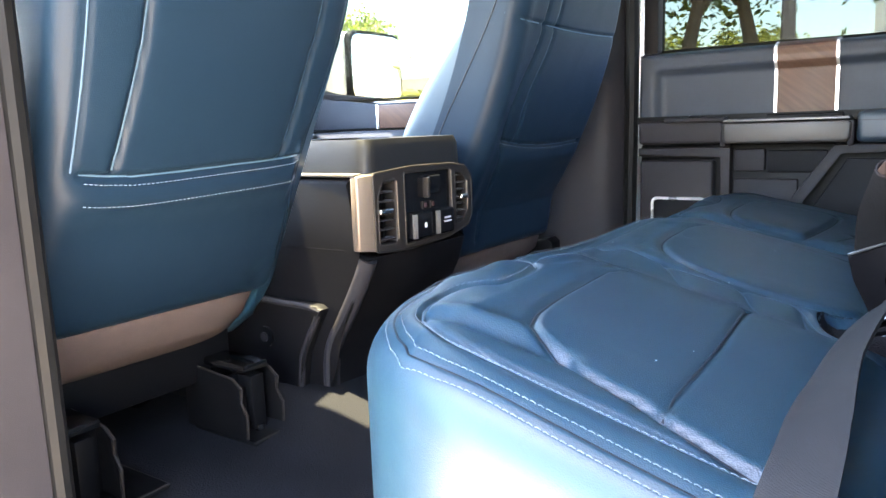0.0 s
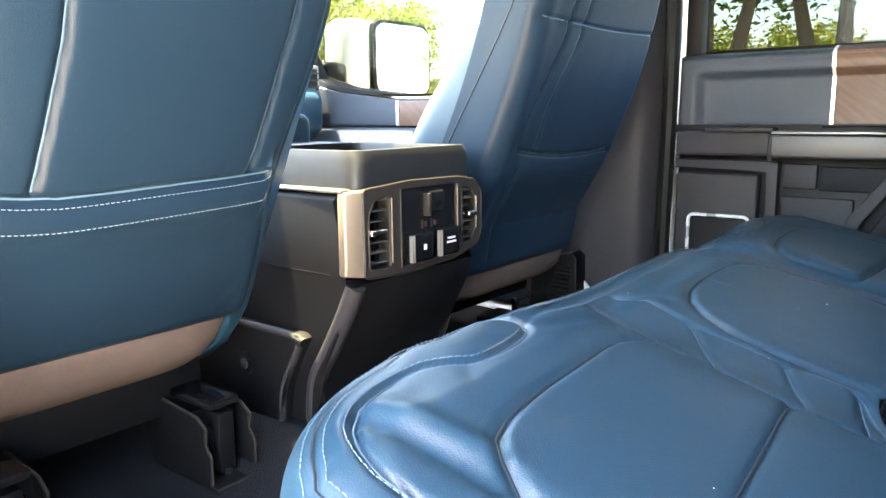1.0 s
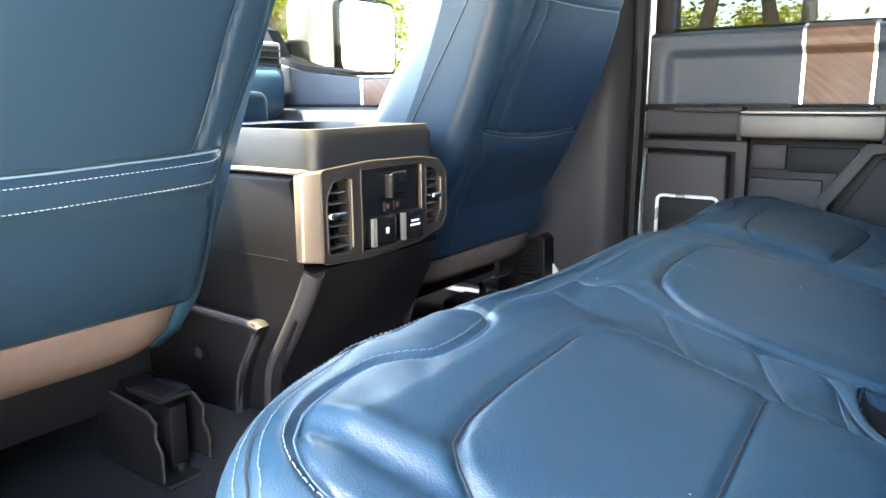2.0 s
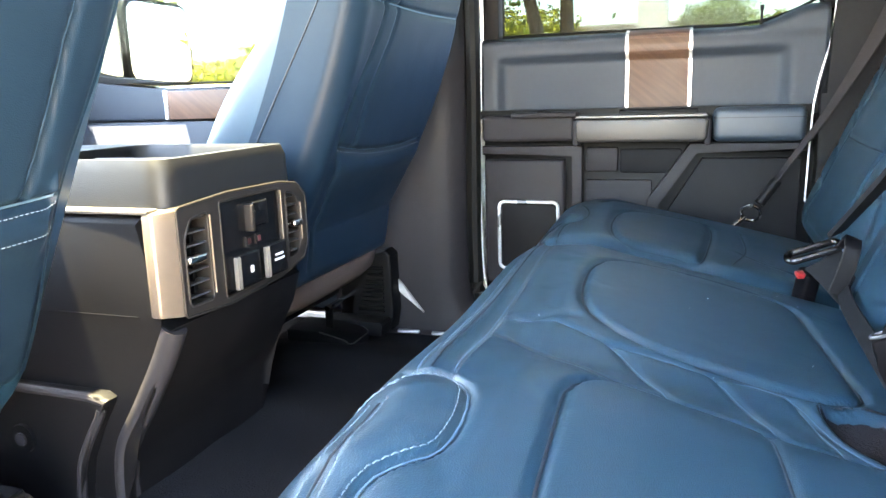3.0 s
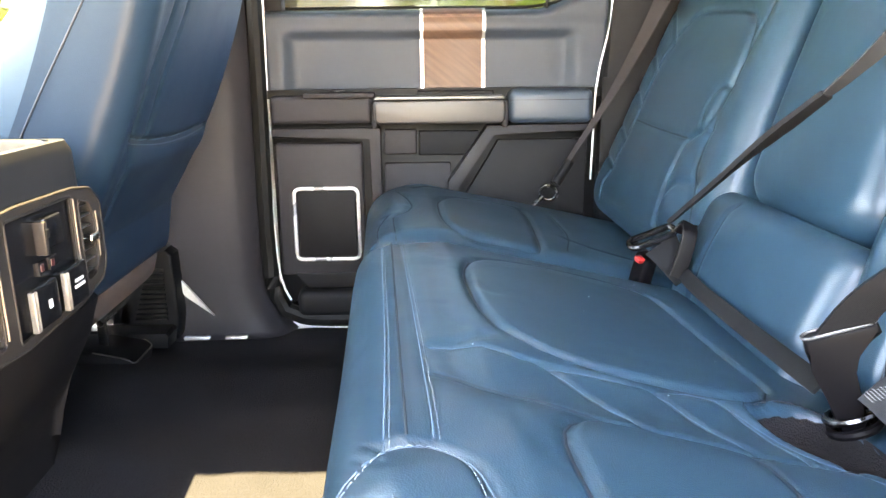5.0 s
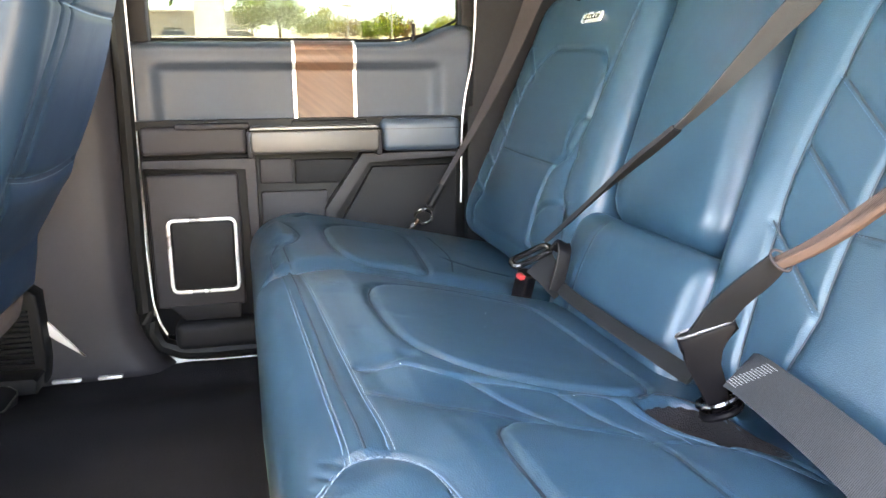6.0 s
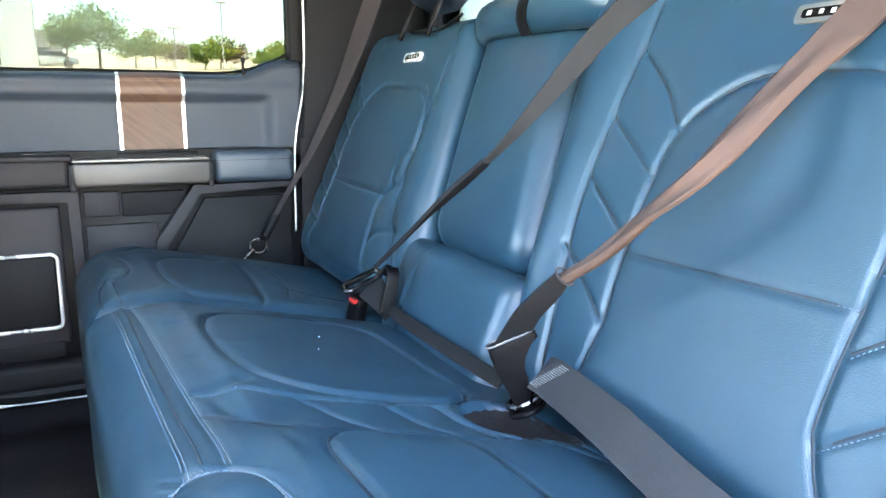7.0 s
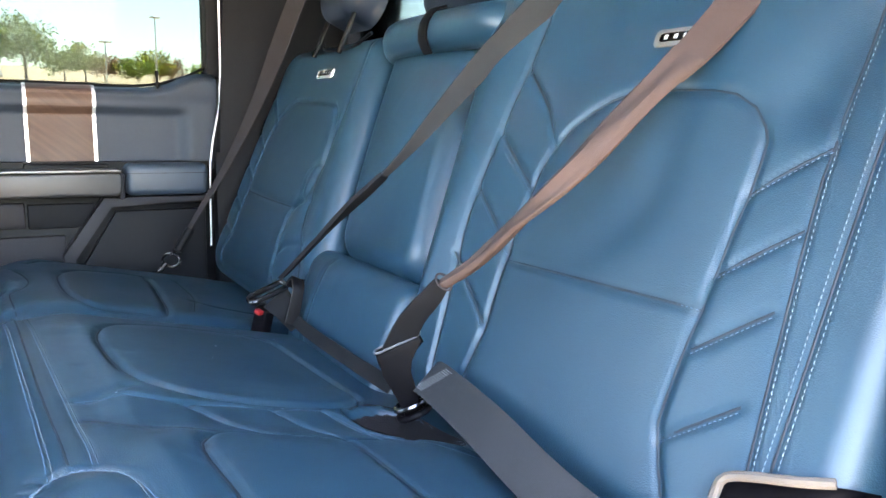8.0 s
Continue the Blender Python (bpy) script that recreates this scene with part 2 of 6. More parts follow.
def plate(points, axis, a, b, bevel=0.0, seg=2, bm=None):
    """A flat piece: an outline of 2D points pushed along an axis from a to b."""
    bm = bm or bmesh.new()
    put = {"x": lambda p, h: (h, p[0], p[1]), "y": lambda p, h: (p[0], h, p[1]), "z": lambda p, h: (p[0], p[1], h)}[axis]
    lo = [bm.verts.new(put(p, a)) for p in points]
    hi = [bm.verts.new(put(p, b)) for p in points]
    n = len(points)
    fs = [bm.faces.new(lo[::-1]), bm.faces.new(hi)]
    for i in range(n):
        fs.append(bm.faces.new((lo[i], lo[(i + 1) % n], hi[(i + 1) % n], hi[i])))
    if bevel:
        es = list(fs[1].edges) + list(fs[0].edges)
        bmesh.ops.bevel(bm, geom=es, offset=bevel, segments=seg, profile=0.5, affect="EDGES")
    return bm


def blunt(points, r):
    """A 2D outline with its corners rounded."""
    out = []
    n = len(points)
    for i in range(n):
        p, a, b = Vector(points[i]), Vector(points[i - 1]), Vector(points[(i + 1) % n])
        u, w = (a - p), (b - p)
        s = p + u.normalized() * min(r, u.length * 0.45)
        e = p + w.normalized() * min(r, w.length * 0.45)
        out += [tuple(s * (1 - t) ** 2 + p * (2 * t * (1 - t)) + e * t * t) for t in (0, 0.25, 0.5, 0.75, 1)]
    return out


def holed(outer, holes, a, b):
    """A flat piece in the x-z plane with holes through it, from y = a to y = b."""
    bm = bmesh.new()
    for ring in (outer, *holes):
        vs = [bm.verts.new((x, a, z)) for x, z in ring]
        for i in range(len(vs)):
            bm.edges.new((vs[i], vs[(i + 1) % len(vs)]))
    bmesh.ops.triangle_fill(bm, use_beauty=True, edges=bm.edges[:])
    r = bmesh.ops.extrude_face_region(bm, geom=bm.faces[:])
    bmesh.ops.translate(bm, vec=(0, b - a, 0), verts=[g for g in r["geom"] if isinstance(g, bmesh.types.BMVert)])
    return bm


def curve(points, step=0.006, closed=False):
    """A smooth line through points, evenly sampled."""
    p = np.array(points, float)
    n = len(p)
    if n == 2:
        k = max(2, int(np.linalg.norm(p[1] - p[0]) / step))
        return p[0] + (p[1] - p[0]) * np.linspace(0, 1, k + 1)[:, None]
    out = []
    for i in range(n if closed else n - 1):
        a, b = p[i], p[(i + 1) % n]
        z = p[(i - 1) % n] if closed or i > 0 else 2 * a - b
        c = p[(i + 2) % n] if closed or i + 2 < n else 2 * b - a
        k = max(2, int(np.linalg.norm(b - a) / step))
        t = (np.arange(k) / k)[:, None]
        out.append(0.5 * (2 * a + (b - z) * t + (2 * z - 5 * a + 4 * b - c) * t * t + (3 * a - z - 3 * b + c) * t ** 3))
    if not closed:
        out.append(p[-1:])
    return np.vstack(out)


def tube(bm, pts, radius, sides=8, taper=1.0):
    """A round bar along points."""
    pts = [Vector(p) for p in pts]
    rings = []
    n = len(pts)
    up = Vector((0.13, 0.21, 0.97))
    for i, p in enumerate(pts):
        d = (pts[min(i + 1, n - 1)] - pts[max(i - 1, 0)]).normalized()
        s = d.cross(up)
        s = s.normalized() if s.length > 1e-4 else Vector((1, 0, 0))
        w = s.cross(d)
        r = radius * (1 + (taper - 1) * i / max(1, n - 1))
        rings.append([bm.verts.new(p + (s * math.cos(a) + w * math.sin(a)) * r) for a in [2 * math.pi * k / sides for k in range(sides)]])
    for a, b in zip(rings, rings[1:]):
        for k in range(sides):
            bm.faces.new((a[k], a[(k + 1) % sides], b[(k + 1) % sides], b[k]))
    bm.faces.new(rings[0][::-1])
    bm.faces.new(rings[-1])
    return bm


def ribbon(bm, pts, sides, width, thick=0.0016):
    """A flat strap along points; sides gives the direction of its width at each."""
    pts = [Vector(p) for p in pts]
    n = len(pts)
    rings = []
    for i, p in enumerate(pts):
        d = (pts[min(i + 1, n - 1)] - pts[max(i - 1, 0)]).normalized()
        s = Vector(sides[i])
        s = (s - d * s.dot(d)).normalized()
        h = s.cross(d)
        w = width[i] if hasattr(width, "__len__") else width
        prof = [(-0.5, -1), (-0.48, 1), (-0.2, 1.2), (0.2, 1.2), (0.48, 1), (0.5, -1), (0.2, -1.2), (-0.2, -1.2)]
        rings.append([bm.verts.new(p + s * (a * w) + h * (b * thick / 2)) for a, b in prof])
    for a, b in zip(rings, rings[1:]):
        for k in range(len(a)):
            bm.faces.new((a[k], a[(k + 1) % len(a)], b[(k + 1) % len(a)], b[k]))
    bm.faces.new(rings[0][::-1])
    bm.faces.new(rings[-1])
    return bm


def rolled(bm, pts, sides, width, thick, turns=2.0):
    """A strap bunched into lengthwise folds, closed round its section."""
    pts = [Vector(p) for p in pts]
    n, m = len(pts), 22
    rings = []
    for i, p in enumerate(pts):
        d = (pts[min(i + 1, n - 1)] - pts[max(i - 1, 0)]).normalized()
        s = Vector(sides[i])
        s = (s - d * s.dot(d)).normalized()
        h = s.cross(d)
        ring = []
        for k in range(m):
            a = 2 * math.pi * k / m
            fold = 1 + 0.42 * math.sin(3 * a + turns * 6.28 * i / n) + 0.14 * math.sin(5 * a - 1.3 * turns * 6.28 * i / n)
            ring.append(bm.verts.new(p + s * (0.5 * width[i] * math.cos(a) * (1 + 0.10 * (fold - 1))) + h * (0.5 * thick[i] * math.sin(a) * fold)))
        rings.append(ring)
    for a, b in zip(rings, rings[1:]):
        for k in range(m):
            bm.faces.new((a[k], a[(k + 1) % m], b[(k + 1) % m], b[k]))
    bm.faces.new(rings[0][::-1])
    bm.faces.new(rings[-1])
    return bm


def lerp_path(keys, n):
    """Points and width directions eased between keys of (place, side)."""
    places = curve([k[0] for k in keys], 0.012)
    t = np.linspace(0, len(keys) - 1, len(places))
    sides = []
    for q in t:
        i = min(int(q), len(keys) - 2)
        a, b = Vector(keys[i][1]), Vector(keys[i + 1][1])
        sides.append(a.lerp(b, q - i))
    return places, sides


def seg_dist(px, py, line):
    """Distance of many points from a polyline."""
    best = np.full(px.shape, 9.0)
    for (ax, ay), (bx, by) in zip(line[:-1], line[1:]):
        dx, dy = bx - ax, by - ay
        t = np.clip(((px - ax) * dx + (py - ay) * dy) / (dx * dx + dy * dy + 1e-12), 0, 1)
        best = np.minimum(best, np.hypot(px - ax - t * dx, py - ay - t * dy))
    return best


def inside(px, py, poly):
    c = np.zeros(px.shape, bool)
    n = len(poly)
    for i in range(n):
        (ax, ay), (bx, by) = poly[i], poly[(i + 1) % n]
        c ^= ((ay > py) != (by > py)) & (px < (bx - ax) * (py - ay) / (by - ay + 1e-12) + ax)
    return c


def smooth01(x):
    x = np.clip(x, 0, 1)
    return x * x * (3 - 2 * x)


class Quilt:
    """The relief of an upholstered face: raised inserts, seams, soft creases."""

    def __init__(self, firm=1.0):
        self.items = []
        self.firm = firm

    def insert(self, pts, height=0.007, groove=0.006, soft=0.02):
        line = curve(pts, 0.02, True)
        self.items.append(("insert", line, height, groove, soft))
        return line

    def seam(self, pts, depth=0.005, width=0.006):
        line = curve(pts, 0.02)
        self.items.append(("seam", line, depth, width, 0))
        return line

    def well(self, pts, depth, soft):
        """A pocket cut into the pad."""
        line = curve(pts, 0.01, True)
        self.items.append(("well", line, depth, soft, 0))
        return line

    def dent(self, pts, depth, width):
        """A broad crease (depth below zero: a swell)."""
        self.items.append(("seam", curve(pts, 0.03), depth, width, 0))

    def __call__(self, u, v):
        h = np.zeros(u.shape)
        for kind, line, a, b, c in self.items:
            if kind == "insert":
                ring = np.vstack([line, line[:1]])
                d = seg_dist(u, v, ring)
                h += np.where(inside(u, v, line), a * (0.45 * smooth01(d / 0.009) + 0.55 * smooth01(d / c)), 0) - b * np.exp(-(d / 0.0034) ** 2) - b * 0.14 * np.exp(-(d / 0.010) ** 2)
            elif kind == "well":
                h -= np.where(inside(u, v, line), a * smooth01(seg_dist(u, v, np.vstack([line, line[:1]])) / b), 0)
            else:
                d = seg_dist(u, v, line)
                h -= a * np.exp(-(d / b) ** 2) if b > 0.0075 else self.firm * a * (0.85 * np.exp(-(d / (b * 0.5)) ** 2) + 0.15 * np.exp(-(d / (b * 1.9)) ** 2))
        return h


def rounded_rect(hx, hy, rc, d, step):
    """Points round a rectangle with rounded corners, set in by d; the count does not depend on d."""
    out = []
    for k, (sx, sy) in enumerate(((1, 1), (-1, 1), (-1, -1), (1, -1))):
        r = max(rc[k] - d, 0.0015)
        cx, cy = sx * (hx - d - r), sy * (hy - d - r)
        na = max(4, int(rc[k] * 1.6 / step))
        a0 = math.pi / 2 * k
        for i in range(na + 1):
            a = a0 + math.pi / 2 * i / na
            out.append((cx + r * math.cos(a), cy + r * math.sin(a)))
        # the straight side to the next corner
        n_side = max(2, int((2 * (hx if k % 2 == 0 else hy)) / step))
        k2 = (k + 1) % 4
        s2x, s2y = ((1, 1), (-1, 1), (-1, -1), (1, -1))[k2]
        r2 = max(rc[k2] - d, 0.0015)
        c2x, c2y = s2x * (hx - d - r2), s2y * (hy - d - r2)
        a = a0 + math.pi / 2
        bx, by = c2x + r2 * math.cos(a), c2y + r2 * math.sin(a)
        ax, ay = out[-1]
        for i in range(1, n_side):
            t = i / n_side
            out.append((ax + (bx - ax) * t, ay + (by - ay) * t))
    return np.array(out)


def pillow(cx, cy, hx, hy, rc, depth, roll, relief, place, step=0.006, crown=0.0, back=False):
    """An upholstered pad: rounded rectangle in plan, rolled rim, relief on its face. place(u, v, n) maps it into the world."""
    rc = rc if hasattr(rc, "__len__") else (rc,) * 4

    def spread(h):
        rim = [0, 0.0008, 0.0025, 0.005, 0.009, 0.014, 0.020, 0.027, 0.035]
        rim = [r for r in rim if r < min(roll + 0.002, h * 0.6)]
        k = max(2, int(round((2 * h - 2 * rim[-1]) / step)))
        mid = np.linspace(rim[-1], 2 * h - rim[-1], k + 1)[1:-1]
        return np.concatenate([rim, mid, [2 * h - r for r in rim[::-1]]]) - h

    vy, fx = spread(hy), spread(hx) / hx
    corner = lambda r, a: r - np.sqrt(np.maximum(0, r * r - np.maximum(0, r - a) ** 2))
    right = np.where(vy > 0, hx - corner(rc[0], hy - vy), hx - corner(rc[3], hy + vy))
    left = np.where(vy > 0, hx - corner(rc[1], hy - vy), hx - corner(rc[2], hy + vy))
    U = (fx[None, :] + 1) / 2 * (right + left)[:, None] - left[:, None]
    V = np.repeat(vy[:, None], len(fx), 1)
    # depth inside the rounded outline
    d = np.minimum(np.minimum(right[:, None] - U, U + left[:, None]), np.minimum(hy - V, hy + V))
    for r, sx, sy in ((rc[0], 1, 1), (rc[1], -1, 1), (rc[2], -1, -1), (rc[3], 1, -1)):
        a, b = sx * U - (hx - r), sy * V - (hy - r)
        d = np.where((a > 0) & (b > 0), np.minimum(d + 9, r - np.hypot(a, b)), d)
    d = np.clip(d, 0, None)
    n = -roll + np.sqrt(np.maximum(0, roll ** 2 - np.maximum(0, roll - d) ** 2))
    w = smooth01(d / roll)
    u, v = U + cx, V + cy
    n = n + w * relief(u, v)
    if crown:
        n = n + w * crown * (1 - (U / hx) ** 2) * (1 - (V / hy) ** 2)
    rows, cols = U.shape
    idx = np.arange(rows * cols).reshape(rows, cols)
    faces = [(idx[j, i], idx[j, i + 1], idx[j + 1, i + 1], idx[j + 1, i]) for j in range(rows - 1) for i in range(cols - 1)]
    loop = list(idx[0, :]) + list(idx[1:, -1]) + list(idx[-1, -2::-1]) + list(idx[-2:0:-1, 0])
    lu, lv, ln = u.ravel()[loop], v.ravel()[loop], n.ravel()[loop]
    us, vs, ns = [u.ravel()], [v.ravel()], [n.ravel()]
    m, base = len(loop), rows * cols
    k = max(1, int(depth / 0.03))
    prev = loop
    for s in range(1, k + 1):
        us.append(lu), vs.append(lv), ns.append(ln - (depth - roll) * s / k)
        cur = list(range(base + (s - 1) * m, base + s * m))
        faces += [(prev[(i + 1) % m], prev[i], cur[i], cur[(i + 1) % m]) for i in range(m)]
        prev = cur
    if back:
        faces.append(tuple(prev))
    x, y, z = place(np.concatenate(us), np.concatenate(vs), np.concatenate(ns))
    pillow.uv = (u.ravel(), v.ravel())
    return np.stack([x, y, z], 1), [tuple(int(a) for a in q) for q in faces]


def rim_ride(cx, cy, hx, hy, rc, roll, relief, crown=0.0):
    """The height of a pad's face, with its rolled rim, for seams and thread that lie on it."""
    def ride(u, v):
        U, V = u - cx, v - cy
        d = np.minimum(hx - np.abs(U), hy - np.abs(V))
        for r, sx, sy in ((rc[0], 1, 1), (rc[1], -1, 1), (rc[2], -1, -1), (rc[3], 1, -1)):
            a, b = sx * U - (hx - r), sy * V - (hy - r)
            d = np.where((a > 0) & (b > 0), r - np.hypot(a, b), d)
        d = np.clip(d, 0, None)
        w = smooth01(d / roll)
        n = -roll + np.sqrt(np.maximum(0, roll ** 2 - np.maximum(0, roll - d) ** 2)) + w * relief(u, v)
        return n + w * crown * (1 - (U / hx) ** 2) * (1 - (V / hy) ** 2)
    return ride


def upholstery(name, mesh, quilt, uv, parent, label=""):
    """Links a pad and gives the faces of its inserts the perforated leather."""
    v, f = mesh
    ob = link(name, v, f, LEATHER, parent, label)
    ob.data.materials.append(PERF)
    n = uv[0].size
    mask = np.zeros(n, bool)
    for kind, line, *_ in quilt.items:
        if kind == "insert":
            mask |= inside(uv[0], uv[1], line)
    ob.data.polygons.foreach_set("material_index", [int(all(i < n for i in q) and mask[q[0]] and mask[q[2]]) for q in f])
    lines = [line if kind == "seam" else np.vstack([line, line[:1]]) for kind, line, a, w, _ in quilt.items if kind == "insert" or 0 < w < 0.0075]
    return ob, lines


def welts(lines, relief, place, parent, wide=0.0009, lift=0.0024, material=None):
    """The thin dark line where two panels meet, along every seam."""
    verts, faces = [], []
    for line in lines:
        p = curve(line, 0.004) if len(line) == 2 else line
        t = np.gradient(p, axis=0)
        t = t / (np.linalg.norm(t, axis=1)[:, None] + 1e-9)
        o = np.stack([-t[:, 1], t[:, 0]], 1) * wide
        n = relief(p[:, 0], p[:, 1]) + lift
        rows = [np.stack(place(p[:, 0] + s * o[:, 0], p[:, 1] + s * o[:, 1], n + h), 1) for s, h in ((-1, 0), (0, 0.0005), (1, 0))]
        base, k = len(verts), len(p)
        for r in rows:
            verts.extend(r)
        for i in range(k - 1):
            for r in (0, 1):
                a = base + r * k + i
                faces.append((a, a + 1, a + 1 + k, a + k))
    return link("seam", verts, faces, material or WELT, parent)


def stitches(name, lines, relief, place, parent, length=0.0042, gap=0.0020, wide=0.0005, lift=0.0007, label="", material=None):
    """Rows of thread along seams of a face, joined into one part."""
    verts, faces = [], []
    for line in lines:
        seg = np.linalg.norm(np.diff(line, axis=0), axis=1)
        s = np.concatenate([[0], np.cumsum(seg)])
        pos = np.arange(0, s[-1] - length, length + gap)
        if len(pos) == 0:
            continue
        at = lambda q: (np.interp(q, s, line[:, 0]), np.interp(q, s, line[:, 1]))
        ends = [at(pos), at(pos + length * 0.5), at(pos + length)]
        dx, dy = ends[2][0] - ends[0][0], ends[2][1] - ends[0][1]
        ln = np.hypot(dx, dy) + 1e-9
        ox, oy = -dy / ln * wide, dx / ln * wide
        rows = []
        for (ex, ey), up, f in zip(ends, (0.0, 0.0007, 0.0), (0.7, 1.0, 0.7)):
            for sgn, hh in ((-1, 0.0), (0, 0.0006), (1, 0.0)):
                a, b = ex + sgn * ox * f, ey + sgn * oy * f
                rows.append(np.stack(place(a, b, relief(ex, ey) + lift + up + hh), 1))
        base = len(verts)
        for i in range(len(pos)):
            verts.extend(r[i] for r in rows)
            o = base + 9 * i
            for q in (0, 1, 3, 4):
                faces.append((o + q, o + q + 1, o + q + 4, o + q + 3))
    return tagged(link(name, verts, faces, material or THREAD, parent, label), kind="stuff")


# ---- the setting: ground, cab shell ----
def make_ground():
    bm = bmesh.new()
    vs = {}
    xs = [-4000, -600, -120, -30, -8, -3, 0, 1, 3, 8, 16, 30, 60, 140, 600, 4000]
    for i, x in enumerate(xs):
        for j, y in enumerate(xs):
            vs[i, j] = bm.verts.new((x, y, -0.80 + SLOPE * x))
    for i in range(len(xs) - 1):
        for j in range(len(xs) - 1):
            bm.faces.new((vs[i, j], vs[i + 1, j], vs[i + 1, j + 1], vs[i, j + 1]))
    return tagged(part("ground", bm, ASPHALT), "sunlit grey asphalt of a car park", "ground", kind="structure")


SLOPE = 0.055


def ground_z(x):
    return -0.80 + SLOPE * x


make_ground()


def floor_z(x, y):
    """The carpet: a low hump along the middle under the console, falling to the sills."""
    x, y = np.asarray(x, float), np.asarray(y, float)
    side = 1 - smooth01((np.abs(x - 0.03) - 0.42) / 0.24)
    hump = 0.03 * smooth01((y - 0.78) / 0.2) * (1 - smooth01((np.abs(x) - 0.12) / 0.2))
    return 0.05 * side + hump


def make_floor():
    xs, ys = np.linspace(-0.70, 0.79, 76), np.linspace(-0.1, 2.3, 121)
    X, Y = np.meshgrid(xs, ys)
    Z = floor_z(X, Y)
    Z = Z + 0.0025 * np.sin(X * 31 + 2 * np.sin(Y * 17)) * np.sin(Y * 23 + np.sin(X * 13))
    V = np.stack([X, Y, Z], -1).reshape(-1, 3)
    w = len(xs)
    F = [(j * w + i, j * w + i + 1, (j + 1) * w + i + 1, (j + 1) * w + i) for j in range(len(ys) - 1) for i in range(w - 1)]
    ob = link("floor", V, F, CARPET)
    sol = ob.modifiers.new("thick", "SOLIDIFY")
    sol.thickness, sol.offset = 0.02, -1
    return tagged(ob, "black cut-pile carpet of the cab floor", "carpet", kind="structure")


make_floor()


def make_shell():
    """Roof, sills, rear wall, pillars and front bulkhead."""
    # roof and headliner
    X0, X1, Y0, Y1 = -0.245, 0.09, 0.80, 1.178
    bm = boxes(((-0.66, -0.22, 1.16), (0.74, Y0, 1.19)), ((-0.66, Y1, 1.16), (0.74, 1.65, 1.19)), ((-0.66, Y0, 1.16), (X0, Y1, 1.19)), ((X1, Y0, 1.16), (0.74, Y1, 1.19)), bevel=0.004)
    tagged(part("ceiling", bm, HEADLINER, smooth=True), "charcoal cloth headliner round the roof window", "ceiling", kind="structure")
    bm = boxes(((-0.78, -0.30, 1.10), (-0.66, 2.0, 1.19)), ((0.74, -0.30, 1.10), (0.90, 2.0, 1.19)), ((-0.78, -0.34, 1.192), (0.90, Y0, 1.23)), ((-0.78, Y1, 1.192), (0.90, 1.70, 1.23)),
               ((-0.78, Y0, 1.192), (X0, Y1, 1.23)), ((X1, Y0, 1.192), (0.90, Y1, 1.23)), bevel=0.004)
    tagged(part("roof", bm, PAINT, smooth=True), "white painted cab roof and roof rails", "roof", kind="structure")
    win = thing("roof_window", "glass panel in the cab roof", "window", kind="structure")
    part("pane", boxes(((X0, Y0, 1.205), (X1, Y1, 1.210))), ROOF_GLASS, win)
    # sills
    bm = boxes(((-0.86, -0.4, -0.28), (-0.705, 2.4, -0.002)), ((0.795, -0.4, -0.28), (0.93, 2.4, 0.012)), bevel=0.012)
    tagged(part("sill", bm, PAINT, smooth=True), "white painted door sills", "sill", kind="structure")
    bm = boxes(((-0.80, -0.4, -0.10), (0.82, 2.4, -0.04)))
    tagged(part("underbody", bm, RUBBER), "dark underbody of the cab", "underbody", kind="structure")
    # rear wall with its window
    bm = boxes(((-0.74, -0.19, -0.04), (0.90, -0.13, 0.70)), ((-0.74, -0.19, 0.70), (-0.55, -0.13, 1.16)), ((0.77, -0.19, 0.70), (0.90, -0.13, 1.16)),
               ((-0.55, -0.19, 1.04), (0.77, -0.13, 1.16)), bevel=0.008)
    tagged(part("wall_rear", bm, CHAR, smooth=True), "charcoal trim of the cab's rear wall", "wall", kind="structure")
    win = thing("window_rear", "rear window with clear glass", "window", kind="structure")
    part("pane", boxes(((-0.55, -0.165, 0.70), (0.77, -0.161, 1.04))), TINTED, win).visible_shadow = False
    # front bulkhead and windscreen
    bm = boxes(((-0.80, 2.30, -0.10), (0.90, 2.36, 0.62)))
    tagged(part("wall_front", bm, BLACK), "black bulkhead below the windscreen", "wall", kind="structure")
    bm = boxes(((-1.0, 2.36, -0.4), (1.08, 3.6, 0.56)), bevel=0.06)
    tagged(part("bonnet", bm, PAINT, smooth=True), "white painted bonnet", "bonnet", kind="structure")
    win = thing("windscreen", "raked windscreen of clear glass", "window", kind="structure")
    bm = bmesh.new()
    q = [(-0.74, 2.34, 0.62), (0.84, 2.34, 0.62), (0.72, 1.64, 1.17), (-0.62, 1.64, 1.17)]
    bm.faces.new([bm.verts.new(p) for p in q])
    part("pane", bm, CLEAR, win).visible_shadow = False
    # near side: B pillar and C pillar round the open doorway
    bm = plate([(-0.74, 0.845), (-0.625, 0.845), (-0.612, 0.87), (-0.62, 1.02), (-0.74, 1.05)], "z", 0.0, 1.16, 0.008)
    tagged(part("pillar_b_near", bm, TAUPE, smooth=True), "taupe plastic pillar trim beside the open doorway", "pillar", kind="structure")
    bm = plate([(-0.78, 0.835), (-0.742, 0.835), (-0.742, 1.05), (-0.78, 1.06)], "z", -0.05, 1.16, 0.006)
    tagged(part("pillar_skin", bm, PAINT, smooth=True), "white painted door pillar", "pillar", kind="structure")
    bm = plate([(-0.30, -0.05), (0.20, -0.05), (0.20, 0.30), (0.165, 0.40), (0.155, 0.75), (0.10, 1.16), (-0.30, 1.16)], "x", -0.78, -0.66, 0.01)
